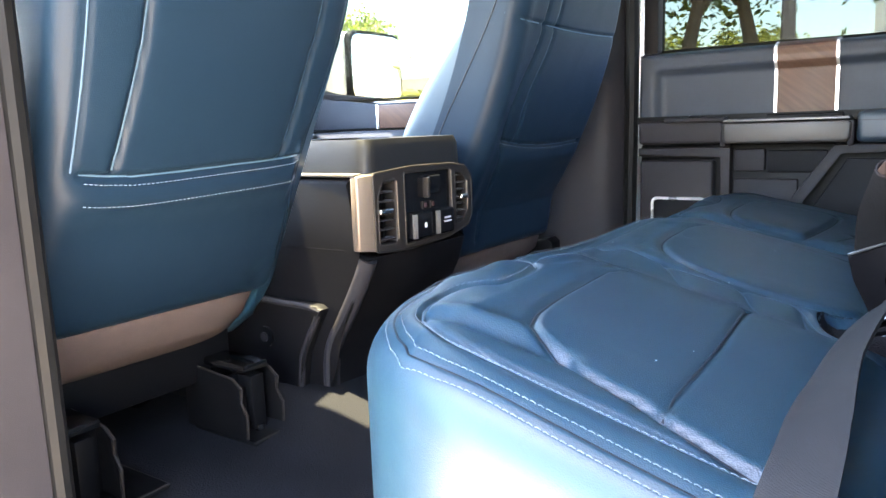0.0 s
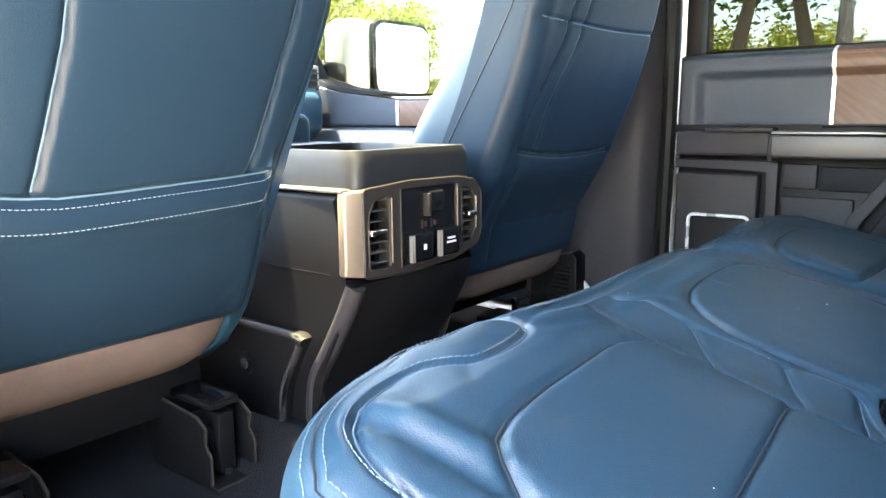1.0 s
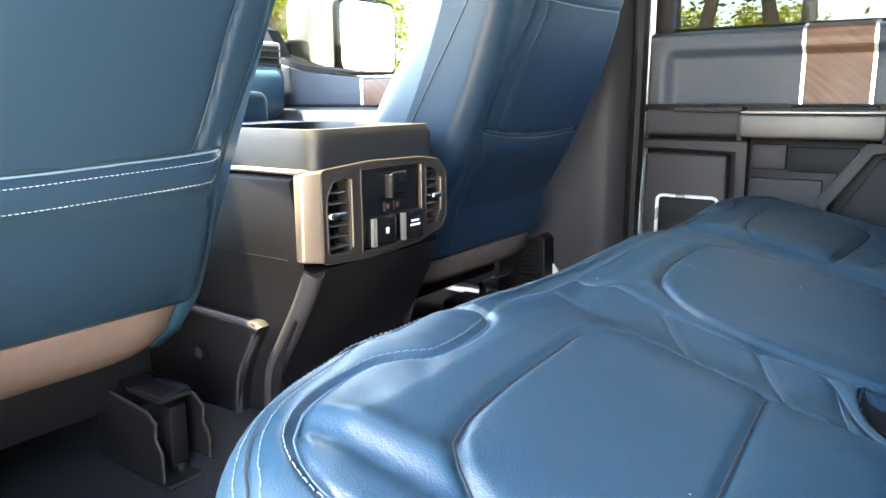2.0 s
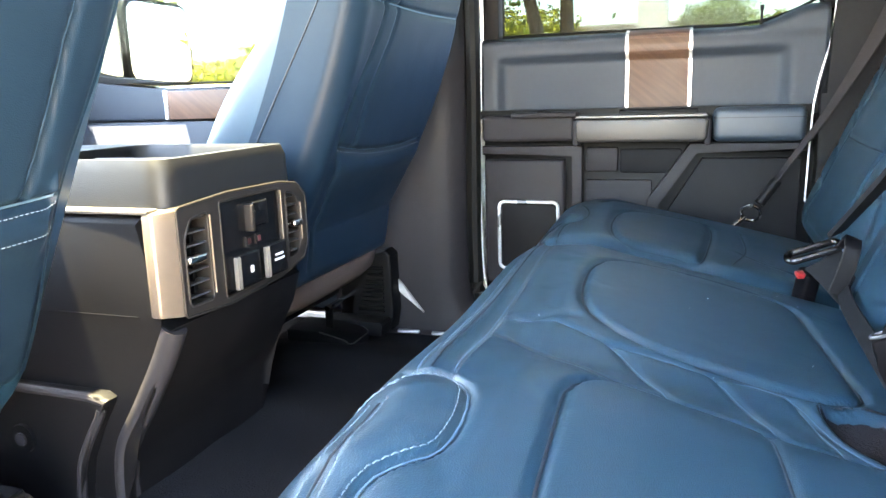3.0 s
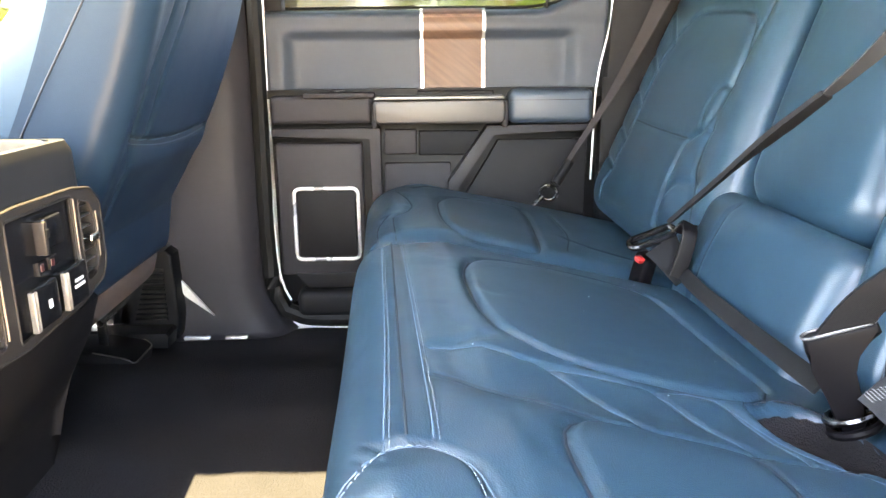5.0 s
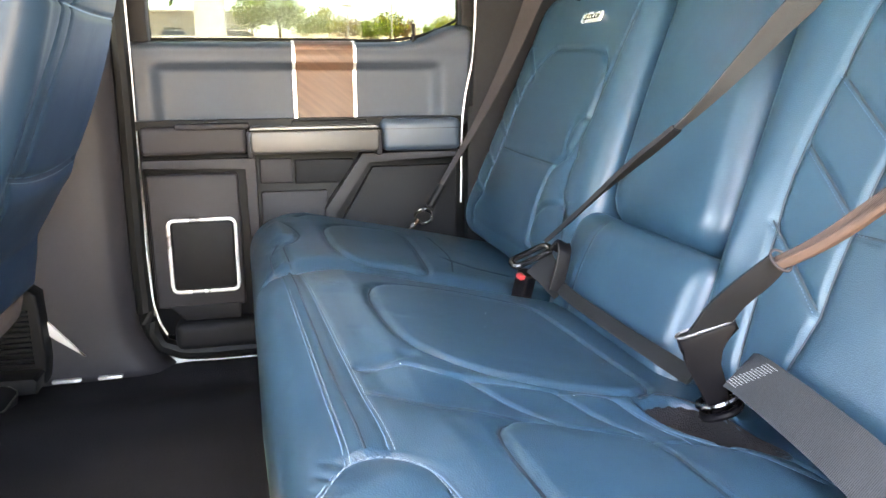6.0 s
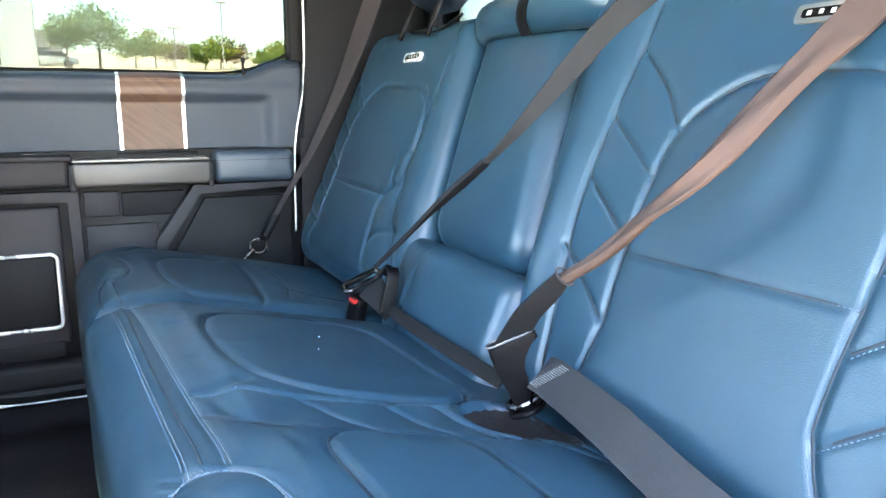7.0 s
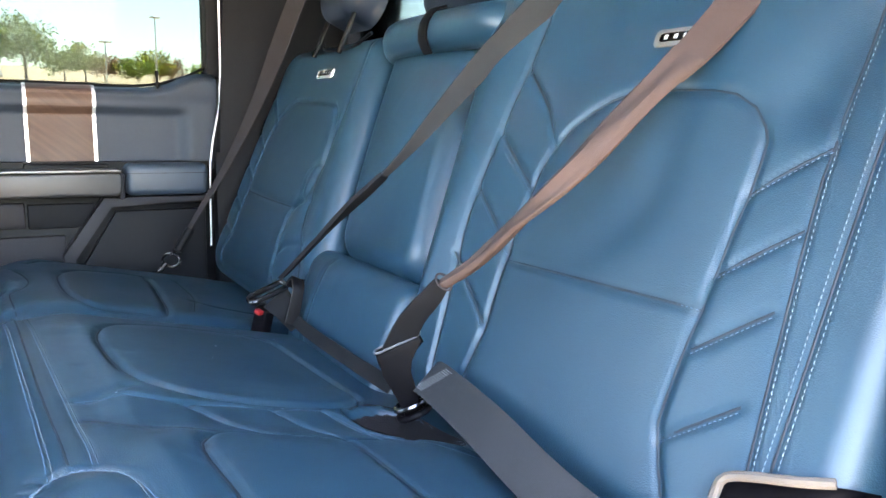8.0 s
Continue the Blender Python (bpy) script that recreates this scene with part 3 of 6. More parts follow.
    tagged(part("pillar_c_near", bm, CHAR, smooth=True), "charcoal trim behind the open doorway", "pillar", kind="structure")
    # front door of the near side, shut
    bm = boxes(((-0.84, 1.06, -0.05), (-0.72, 2.3, 0.62)), bevel=0.02)
    tagged(part("door_near_front", bm, SLATE, smooth=True), "slate grey front door panel", "door", kind="structure")
    for x, y, r, m in ((-0.614, 0.850, 0.011, RUBBER), (-0.700, 0.842, 0.012, RUBBER)):
        tagged(part("door_seal", tube(bmesh.new(), [(x, y, -0.02), (x, y, 0.4), (x, y - 0.004, 1.15)], r, 10), m, smooth=True), "black rubber seal on the door pillar", "seal", kind="structure")
    # rear door of the near side, standing wide open
    bm = plate([(-0.79, 0.84), (-0.80, 0.92), (-1.62, 1.36), (-1.66, 1.28)], "z", -0.05, 0.60, 0.02)
    tagged(part("door_near_rear", bm, SLATE, smooth=True), "slate grey rear door standing open", "door", kind="structure")


make_shell()

def make_far_pillars():
    # B pillar trim: a swept shell that flares at its foot
    prof = [(0.80, -0.012), (0.775, 0.0), (0.752, 0.012), (0.742, 0.030), (0.738, 0.055), (0.735, 0.12), (0.73, 0.24), (0.73, 0.30), (0.80, 0.31)]
    zs = np.concatenate([np.linspace(0.0, 0.12, 9), np.linspace(0.16, 1.16, 14)])
    V, F = [], []
    for z in zs:
        flare = max(0.0, 1 - z / 0.11) ** 2
        y0 = 0.842 - 0.058 * flare - 0.012 * max(0, z - 0.3)
        for x, dy in prof:
            V.append((x - 0.004 * flare + 0.02 * max(0, z - 0.55), y0 + dy, z))
    m = len(prof)
    for k in range(len(zs) - 1):
        for i in range(m - 1):
            F.append((k * m + i, k * m + i + 1, (k + 1) * m + i + 1, (k + 1) * m + i))
    ob = link("pillar_b_trim", V, F, TAUPE)
    ob.modifiers.new("thick", "SOLIDIFY").thickness = -0.004
    tagged(ob, "taupe plastic pillar trim between the far doors", "pillar trim", kind="structure")
    # rubber door seal and the bright painted door edge beside it
    bm = bmesh.new()
    line = curve([(0.795, 0.826, 1.10), (0.795, 0.822, 0.60), (0.795, 0.826, 0.20), (0.79, 0.81, 0.07), (0.785, 0.76, 0.028), (0.785, 0.60, 0.022), (0.785, 0.30, 0.022)], 0.03)
    tube(bm, line, 0.017, 10)
    tagged(part("door_seal", bm, RUBBER, smooth=True), "black rubber door seal", "seal", kind="structure")
    bm = bmesh.new()
    line = curve([(0.806, 0.806, 1.10), (0.806, 0.806, 0.62), (0.80, 0.812, 0.30), (0.795, 0.805, 0.12), (0.795, 0.785, 0.06)], 0.03)
    tube(bm, line, 0.0022, 8)
    tagged(part("door_edge_trim", bm, PAINT, smooth=True), "thin white painted door edge", "trim", kind="structure")
    bm = bmesh.new()
    line = curve([(0.80, 0.146, 1.10), (0.80, 0.146, 0.66), (0.80, 0.158, 0.56), (0.80, 0.172, 0.48), (0.80, 0.176, 0.30)], 0.03)
    tube(bm, line, 0.0019, 8)
    tagged(part("door_edge_trim", bm, PAINT, smooth=True), "thin white painted door edge", "trim", kind="structure")
    # C pillar trim behind the far rear door
    bm = plate([(-0.22, 0.0), (0.165, 0.0), (0.165, 0.5), (0.135, 0.66), (0.13, 1.16), (-0.22, 1.16)], "x", 0.79, 0.90, 0.012)
    tagged(part("pillar_c_trim", bm, CHAR, smooth=True), "charcoal pillar trim behind the rear door", "pillar trim", kind="structure")
    # outer body round the door
    bm = boxes(((0.90, -0.3, -0.3), (0.96, 2.3, 0.56)), bevel=0.01)
    tagged(part("body_side", bm, PAINT, smooth=True), "white painted body side", "body side", kind="structure")
    bm = plate([(0.83, 0.56), (1.08, 0.56), (1.08, 1.14), (0.83, 1.14)], "x", 0.83, 0.93, 0.01)
    tagged(part("pillar_b_outer", bm, BLACK, smooth=True), "black outer door pillar", "pillar", kind="structure")
    # pale wedge low on the pillar, a patch of sun built as a piece
    bm = plate([(0.998, 0.155), (1.000, 0.118), (0.975, 0.092), (0.925, 0.052), (0.955, 0.090), (0.985, 0.128)], "x", 0.7275, 0.7345, 0.0008)
    tagged(part("sun_wedge", bm, CONCRETE, smooth=True), "pale wedge standing in for a sun patch on the pillar", "trim", kind="structure")
    # bright strips at the foot of the pillar in place of sun glints
    for y0, y1 in ((0.862, 0.905), (0.935, 0.985)):
        bm = boxes(((0.716, y0, 0.006), (0.728, y1, 0.012)), bevel=0.002)
        tagged(part("sill_glint", bm, RIM, smooth=True), "small bright strip standing in for a sun glint on the sill", "scuff plate", "scuff plates")


make_far_pillars()


# ---- rear passenger door ----
def belt_z(y):
    """The top of the door panel, rising towards its rear."""
    return 0.628 + 0.034 * float(smooth01((0.285 - y) / 0.11))


def make_rear_door():
    door = thing("rear_door", "closed rear passenger door with slate vinyl and wood trim", "door")
    XF = 0.82
    # upper panel with a scooped middle
    ys, zs = np.linspace(0.808, 0.152, 90), np.linspace(0, 1, 34)
    V, F = [], []
    for y in ys:
        top = belt_z(y)
        for q in zs:
            z = 0.478 + (top - 0.478) * q
            yy = (smooth01((0.782 - y) / 0.03) * smooth01((y - 0.205) / 0.03))
            scoop = 0.016 * yy * smooth01((0.592 - z) / 0.02)
            cap = -0.010 * smooth01((z - 0.60) / 0.02)
            round_top = 0.03 * max(0, (q - 0.9) / 0.1) ** 2
            V.append((XF - 0.006 + scoop + cap * 0.4 + round_top, y, z))
    m = len(zs)
    for j in range(len(ys) - 1):
        for i in range(m - 1):
            F.append((j * m + i, j * m + i + 1, (j + 1) * m + i + 1, (j + 1) * m + i))
    ob = link("upper_panel", V, F, SLATE, door, "slate grey vinyl upper panel")
    ob.modifiers.new("thick", "SOLIDIFY").thickness = -0.006
    part("panel_backing", boxes(((0.845, 0.15, 0.03), (0.895, 0.812, 0.60))), BLACK, door)
    # sill cap under the glass
    V, F = [], []
    for y in ys:
        t = belt_z(y)
        V += [(0.842, y, t - 0.002), (0.90, y, t + 0.004)]
    for j in range(len(ys) - 1):
        F.append((2 * j, 2 * j + 1, 2 * j + 3, 2 * j + 2))
    link("window_ledge", V, F, SLATE, door)
    # wood inlay between two bright strips, following the scoop
    for name, y0, y1, off, material in (("wood_inlay", 0.506, 0.393, -0.003, WOOD), ("trim_strip", 0.512, 0.506, -0.005, RIM), ("trim_strip", 0.393, 0.387, -0.005, RIM)):
        V, F = [], []
        for q in np.linspace(0, 1, 40):
            z = 0.480 + (belt_z(0.45) - 0.480) * q
            sc = 0.016 * smooth01((0.592 - z) / 0.02) - 0.004 * smooth01((z - 0.60) / 0.02) + 0.03 * max(0, (q - 0.9) / 0.1) ** 2
            V += [(XF - 0.006 + sc + off, y0, z), (XF - 0.006 + sc + off, y1, z)]
        for j in range(39):
            F.append((2 * j, 2 * j + 1, 2 * j + 3, 2 * j + 2))
        o = link(name, V, F, material, door, "brown wood veneer inlay" if name == "wood_inlay" else "bright metal strip", smooth=False)
        o.modifiers.new("thick", "SOLIDIFY").thickness = -0.003
    # ledge behind the pull, dark slot under the upper panel
    part("slot", boxes(((0.80, 0.155, 0.464), (0.86, 0.808, 0.481))), BLACK, door)
    part("ledge", boxes(((0.765, 0.600, 0.466), (0.83, 0.735, 0.476)), bevel=0.004), TAUPE, door, smooth=True)
    part("window_switch", boxes(((0.785, 0.655, 0.475), (0.80, 0.685, 0.481)), bevel=0.003), GLOSS, door, smooth=True)
    # front arm section, pull bar, rear armrest pad
    part("arm_panel", boxes(((0.778, 0.606, 0.417), (0.85, 0.800, 0.471)), bevel=0.009, seg=3), TAUPE, door, smooth=True)
    face = [(0.596, 0.463), (0.602, 0.455), (0.600, 0.424), (0.592, 0.417), (0.362, 0.417), (0.354, 0.424), (0.352, 0.455), (0.358, 0.463)]
    pull = part("pull_handle", plate(face, "x", 0.746, 0.80, 0.006, 3), PULL, door, "satin bronze-grey pull handle", smooth=True)
    # top edge made paler than the handle for the light on it
    top = [(0.600, 0.4635), (0.354, 0.4635), (0.358, 0.469), (0.596, 0.469)]
    part("lit_handle_top", plate(top, "x", 0.744, 0.80, 0.002, 2), SILVER, pull, "pale top edge, the light put into its colour", smooth=True)
    for ya in (0.348, 0.594):
        part("end_cap", boxes(((0.752, ya, 0.410), (0.80, ya + 0.012, 0.462)), bevel=0.004, seg=3), TAUPE, pull, smooth=True)
    part("pull_recess", boxes(((0.79, 0.372, 0.455), (0.84, 0.520, 0.478)), bevel=0.003), BLACK, door)
    part("armrest_pad", boxes(((0.758, 0.185, 0.415), (0.85, 0.346, 0.479)), bevel=0.014, seg=4), ARMPAD, door, "blue-grey vinyl armrest pad with a seam", smooth=True)
    part("pad_seam", boxes(((0.7568, 0.190, 0.4595), (0.7582, 0.344, 0.4605))), BLACK, door)
    # lower panels
    part("lower_panel", boxes(((0.812, 0.160, 0.05), (0.86, 0.805, 0.416)), bevel=0.006), BLACK, door, smooth=True)
    frame_l = [(0.802, 0.408), (0.592, 0.408), (0.592, 0.10), (0.610, 0.10), (0.610, 0.390), (0.802, 0.390)]
    part("panel_frame", plate(frame_l, "x", 0.788, 0.815, 0.003), TAUPE, door, smooth=True)
    part("speaker_panel", boxes(((0.786, 0.628, 0.115), (0.815, 0.798, 0.380)), bevel=0.006, seg=3), TAUPE, door, smooth=True)
    part("speaker_foot", plate([(0.775, 0.120), (0.640, 0.120), (0.640, 0.088), (0.745, 0.088)], "x", 0.784, 0.812, 0.003), CHAR, door, smooth=True)
    spk = part("speaker_grille", boxes(((0.778, 0.643, 0.154), (0.79, 0.760, 0.289)), bevel=0.006), CHAR, door, "dark perforated speaker grille", smooth=True)
    bm = bmesh.new()
    pts = rounded_rect(0.0625, 0.0715, (0.012,) * 4, 0, 0.006)
    path = [(0.777, 0.7015 + a, 0.2215 + b) for a, b in pts]
    tube(bm, path + path[:1], 0.0036, 8)
    part("grille_rim", bm, RIM, spk, "bright metal rim", smooth=True)
    holes_v, holes_f = [], []
    for i in range(26):
        for j in range(30):
            y, z = 0.7015 + (i - 12.5) * 0.0042, 0.2215 + (j - 14.5) * 0.0042
            a = len(holes_v)
            for k in range(6):
                holes_v.append((0.7774, y + 0.0012 * math.cos(k * math.pi / 3), z + 0.0012 * math.sin(k * math.pi / 3)))
            holes_f.append(tuple(range(a, a + 6)))
    tagged(link("perforation", holes_v, holes_f, RUBBER, spk, smooth=False), kind="stuff")
    part("map_pocket", boxes(((0.800, 0.522, 0.355), (0.82, 0.586, 0.404)), bevel=0.004), TAUPE, door, smooth=True)
    part("map_pocket", boxes(((0.803, 0.400, 0.352), (0.82, 0.518, 0.400)), bevel=0.004), CHAR, door, smooth=True)
    part("pocket_panel", boxes(((0.800, 0.455, 0.10), (0.82, 0.586, 0.338)), bevel=0.004), TAUPE, door, smooth=True)
    diag = [(0.385, 0.412), (0.180, 0.412), (0.180, 0.397), (0.374, 0.397), (0.445, 0.292), (0.445, 0.10), (0.462, 0.10), (0.462, 0.302)]
    part("diagonal_frame", plate(diag, "x", 0.778, 0.815, 0.004), TAUPE, door, smooth=True)
    part("rear_lower_panel", plate([(0.362, 0.382), (0.186, 0.382), (0.186, 0.10), (0.432, 0.10), (0.432, 0.265)], "x", 0.797, 0.815, 0.004), CHAR, door, smooth=True)
    bm = bmesh.new()
    V = []
    part("door_pocket", boxes(((0.765, 0.30, 0.030), (0.83, 0.768, 0.086)), bevel=0.016, seg=4), CHAR, door, "curved charcoal pocket along the bottom", smooth=True)
    # lock pin
    bm = bmesh.new()
    tube(bm, [(0.835, 0.266, 0.628), (0.835, 0.266, 0.655)], 0.0026, 10)
    tube(bm, [(0.835, 0.266, 0.655), (0.835, 0.266, 0.664)], 0.0038, 10)
    tube(bm, [(0.835, 0.266, 0.632), (0.835, 0.266, 0.638)], 0.0065, 10)
    part("lock_pin", bm, BLACK, door, smooth=True)
    # window surround and glass
    bm = boxes(((0.845, 0.776, 0.60), (0.90, 0.812, 1.12)), ((0.845, 0.130, 0.655), (0.90, 0.163, 1.12)), ((0.845, 0.13, 1.09), (0.90, 0.812, 1.13)), bevel=0.006)
    part("window_frame", bm, CHAR, door, smooth=True)
    bm = bmesh.new()
    tube(bm, curve([(0.872, 0.775, 0.634), (0.872, 0.45, 0.634), (0.872, 0.30, 0.634), (0.872, 0.22, 0.650), (0.872, 0.163, 0.676)], 0.02), 0.003, 8)
    part("glass_seal", bm, RUBBER, door, smooth=True)
    part("window_glass", boxes(((0.874, 0.13, 0.60), (0.878, 0.80, 1.12))), TINTED, door).visible_shadow = False
    return door


make_rear_door()


# ---- rear bench ----
def cushion_top(y):
    return 0.346 - 0.25 * np.maximum(0, 0.47 - y) - 0.10 * np.maximum(0, y - 0.50)


def cushion_drop(u):
    """The bench sinks from its near end towards its far end."""
    return -0.013 * smooth01((u + 0.33) / 0.25) - 0.010 * smooth01((u - 0.10) / 0.15)


def cushion_place(u, v, n):
    return u, v + 0.045 * (u + 0.25) * smooth01((v - 0.2) / 0.3), cushion_top(v) + cushion_drop(u) + n


UPB, NB = 1 / math.hypot(1, 0.43), 0.43 / math.hypot(1, 0.43)


def back_place(u, w, n):
    """Seat back: u across, w the height above the floor along the lean, n out of its face."""
    w2 = w - 0.28
    return u, 0.19 - 0.43 * w2 + n * UPB, w + n * NB


NEAR_WELL = [(-0.150, 0.272), (-0.185, 0.272), (-0.222, 0.257), (-0.252, 0.236), (-0.275, 0.205), (-0.240, 0.185), (-0.170, 0.190), (-0.135, 0.225)]


def pocket(name, outline, depth, soft, relief, parent, label):
    """Dark cloth that lines a pocket, in folds."""
    line = curve(outline, 0.01, True)
    c = line.mean(axis=0)
    V, F = [], []
    rings = 7
    for k in range(rings + 1):
        p = c + (line - c) * (1.0 - 0.96 * k / rings)
        fold = 0.0020 * np.sin(p[:, 0] * 300 + p[:, 1] * 170) * smooth01((k - 1) / 3)
        V.extend(np.stack(cushion_place(p[:, 0], p[:, 1], relief(p[:, 0], p[:, 1]) + 0.0030 * smooth01(k / 1.5) + 0.0006 + fold), 1))
    m = len(line)
    for k in range(rings):
        F += [(k * m + i, k * m + (i + 1) % m, (k + 1) * m + (i + 1) % m, (k + 1) * m + i) for i in range(m)]
    F.append(tuple(rings * m + i for i in range(m)))
    return link(name, V, F, POCKET, parent, label)


def make_wide_seat():
    seat = thing("rear_bench_wide", "wide section of blue quilted leather rear bench", "rear seat")
    q = Quilt(0.8)
    near_in = q.insert([(-0.535, 0.20), (-0.532, 0.33), (-0.512, 0.392), (-0.482, 0.428), (-0.430, 0.438), (-0.360, 0.440), (-0.298, 0.441), (-0.266, 0.431), (-0.252, 0.410), (-0.253, 0.36), (-0.260, 0.30), (-0.266, 0.20)], 0.0040, 0.0055, 0.045)
    mid_in = q.insert([(-0.138, 0.398), (-0.108, 0.434), (-0.066, 0.454), (0.010, 0.461), (0.082, 0.458), (0.130, 0.438), (0.156, 0.385), (0.150, 0.32), (0.118, 0.266), (0.055, 0.254), (-0.018, 0.247), (-0.075, 0.240), (-0.112, 0.236), (-0.142, 0.262), (-0.149, 0.33)], 0.0032, 0.0055, 0.045)
    q.seam([(-0.535, 0.309), (-0.42, 0.310), (-0.262, 0.318)], 0.004)
    s1 = q.seam([(-0.140, 0.507), (-0.142, 0.468), (-0.158, 0.424), (-0.159, 0.347), (-0.157, 0.296), (-0.190, 0.278), (-0.224, 0.264), (-0.254, 0.246), (-0.31, 0.205)], 0.005)
    q.seam([(-0.198, 0.508), (-0.216, 0.475), (-0.230, 0.444), (-0.247, 0.420), (-0.249, 0.379), (-0.254, 0.345), (-0.256, 0.30), (-0.257, 0.25)], 0.003)
    ribs = [q.seam([a, b], 0.0045) for a, b in (((-0.158, 0.424), (-0.250, 0.372)), ((-0.159, 0.347), (-0.256, 0.306)), ((-0.170, 0.288), (-0.257, 0.268)))]
    q.dent([(-0.140, 0.50), (-0.125, 0.475), (-0.115, 0.46)], 0.003, 0.008)
    # the valley between the two inserts
    q.dent([(-0.205, 0.47), (-0.205, 0.20)], 0.008, 0.045)
    # front rows of stitching, ending at the scalloped corner pad
    f1 = q.seam([(0.245, 0.545), (0.017, 0.5425), (-0.13, 0.541), (-0.304, 0.5415)], 0.0026, 0.006)
    f2 = q.seam([(0.245, 0.523), (0.10, 0.5195), (-0.12, 0.515), (-0.22, 0.514), (-0.307, 0.514)], 0.0030, 0.006)
    scal = q.seam([(-0.335, 0.572), (-0.315, 0.553), (-0.306, 0.543), (-0.304, 0.530), (-0.308, 0.514), (-0.321, 0.502), (-0.340, 0.493), (-0.375, 0.488), (-0.405, 0.490), (-0.422, 0.501), (-0.440, 0.514), (-0.465, 0.516), (-0.500, 0.508), (-0.528, 0.494), (-0.545, 0.476), (-0.555, 0.455), (-0.558, 0.42), (-0.558, 0.25), (-0.556, 0.15)], 0.008, 0.007)
    rim = curve([(-0.36, 0.543), (-0.45, 0.540), (-0.50, 0.530), (-0.530, 0.518), (-0.555, 0.499), (-0.575, 0.476), (-0.587, 0.44), (-0.592, 0.25), (-0.592, 0.14)], 0.02)
    q.items.append(("seam", rim, 0.005, 0.006, 0))
    # the padded corner, the pulled crease behind it
    q.dent([(-0.345, 0.525), (-0.39, 0.520), (-0.42, 0.535)], -0.006, 0.022)
    q.dent([(-0.524, 0.489), (-0.522, 0.45), (-0.516, 0.385)], 0.005, 0.009)
    q.dent([(-0.508, 0.485), (-0.505, 0.45), (-0.498, 0.42)], -0.004, 0.012)
    q.dent([(-0.30, 0.495), (-0.22, 0.46)], 0.003, 0.02)
    q.dent([(-0.16, 0.492), (-0.05, 0.487), (0.08, 0.487)], 0.003, 0.02)
    # the plump seam roll between the front rows
    q.dent([(0.24, 0.533), (-0.30, 0.529)], -0.002, 0.007)
    q.well(NEAR_WELL, 0.030, 0.016)
    # soft wrinkles
    for k in range(7):
        x0, y0 = -0.55 + 0.11 * k, 0.46 + 0.02 * math.sin(k * 2.3)
        q.dent([(x0, y0), (x0 + 0.03, y0 + 0.02), (x0 + 0.07, y0 + 0.025)], 0.0010, 0.008)
    v, f = pillow(-0.1835, 0.334, 0.4285, 0.244, (0.028, 0.185, 0.04, 0.02), 0.21, 0.045, q, cushion_place, 0.0033)
    cush, lines = upholstery("cushion", (v, f), q, pillow.uv, seat, "blue leather seat cushion with quilted inserts")
    over = rim_ride(-0.1835, 0.334, 0.4285, 0.244, (0.028, 0.185, 0.04, 0.02), 0.045, q)
    bright = [near_in, mid_in, s1, f1, f2, scal, *ribs]
    welts([l for l in lines if not any(l is o for o in bright)], over, cushion_place, cush)
    welts(bright, over, cushion_place, cush, wide=0.0006, material=SEAM_GLINT)
    off = lambda line, d: line + np.stack([-np.gradient(line[:, 1]), np.gradient(line[:, 0])], 1) / (np.linalg.norm(np.stack([np.gradient(line[:, 0]), np.gradient(line[:, 1])], 1), axis=1)[:, None] + 1e-9) * d
    stitches("stitching", [off(f1, 0.003), off(f2, 0.003), off(scal, -0.005), off(rim, 0.006), off(rim, -0.006)], over, cushion_place, cush, gap=0.0014, wide=0.0005, label="pale contrast stitching", material=THREAD_C)
    pocket("buckle_pocket", NEAR_WELL, 0.03, 0.016, q, seat, "dark fabric pocket round the buckle")
    part("cushion_base", boxes(((-0.58, 0.06, 0.045), (0.235, 0.555, 0.16)), bevel=0.02), CHAR, seat, smooth=True)
    part("seat_foot", boxes(((-0.55, 0.14, 0.0), (-0.50, 0.50, 0.06)), bevel=0.004), BLACK, seat, smooth=True)
    part("seat_foot", boxes(((0.12, 0.14, 0.03), (0.17, 0.50, 0.06)), bevel=0.004), BLACK, seat, smooth=True)
    # back rest
    b = Quilt(0.6)
    b.insert([(-0.238, 0.30), (-0.228, 0.37), (-0.222, 0.454), (-0.232, 0.545), (-0.290, 0.592), (-0.351, 0.600), (-0.425, 0.596), (-0.460, 0.572), (-0.468, 0.54), (-0.462, 0.441), (-0.460, 0.36), (-0.470, 0.30)], 0.0014, 0.0032, 0.030)
    cross = b.seam([(-0.226, 0.436), (-0.34, 0.438), (-0.462, 0.440)], 0.004)
    b.seam([(-0.137, 0.74), (-0.134, 0.62), (-0.131, 0.56), (-0.130, 0.47), (-0.148, 0.377), (-0.165, 0.30)], 0.007, 0.007)
    chev = []
    for z in (0.560, 0.504, 0.451, 0.390):
        chev.append(b.seam([(-0.466, z - 0.038), (-0.518, z)], 0.005))
    chev2 = [b.seam([(-0.134, 0.632), (-0.200, 0.585), (-0.232, 0.548)], 0.006)]
    for z in (0.561, 0.499, 0.43):
        chev2.append(b.seam([(-0.131, z), (-0.222, z - 0.055)], 0.005))
    edge = b.seam([(-0.510, 0.72), (-0.514, 0.636), (-0.520, 0.516), (-0.538, 0.345)], 0.0040, 0.006)
    edge2 = b.seam([(-0.545, 0.72), (-0.548, 0.60), (-0.549, 0.52), (-0.551, 0.42), (-0.552, 0.345)], 0.0035, 0.006)
    b.dent([(-0.085, 0.70), (-0.09, 0.40)], -0.009, 0.035)
    b.dent([(-0.515, 0.66), (-0.49, 0.60)], 0.008, 0.03)
    b.dent([(-0.22, 0.67), (-0.17, 0.66)], 0.003, 0.05)
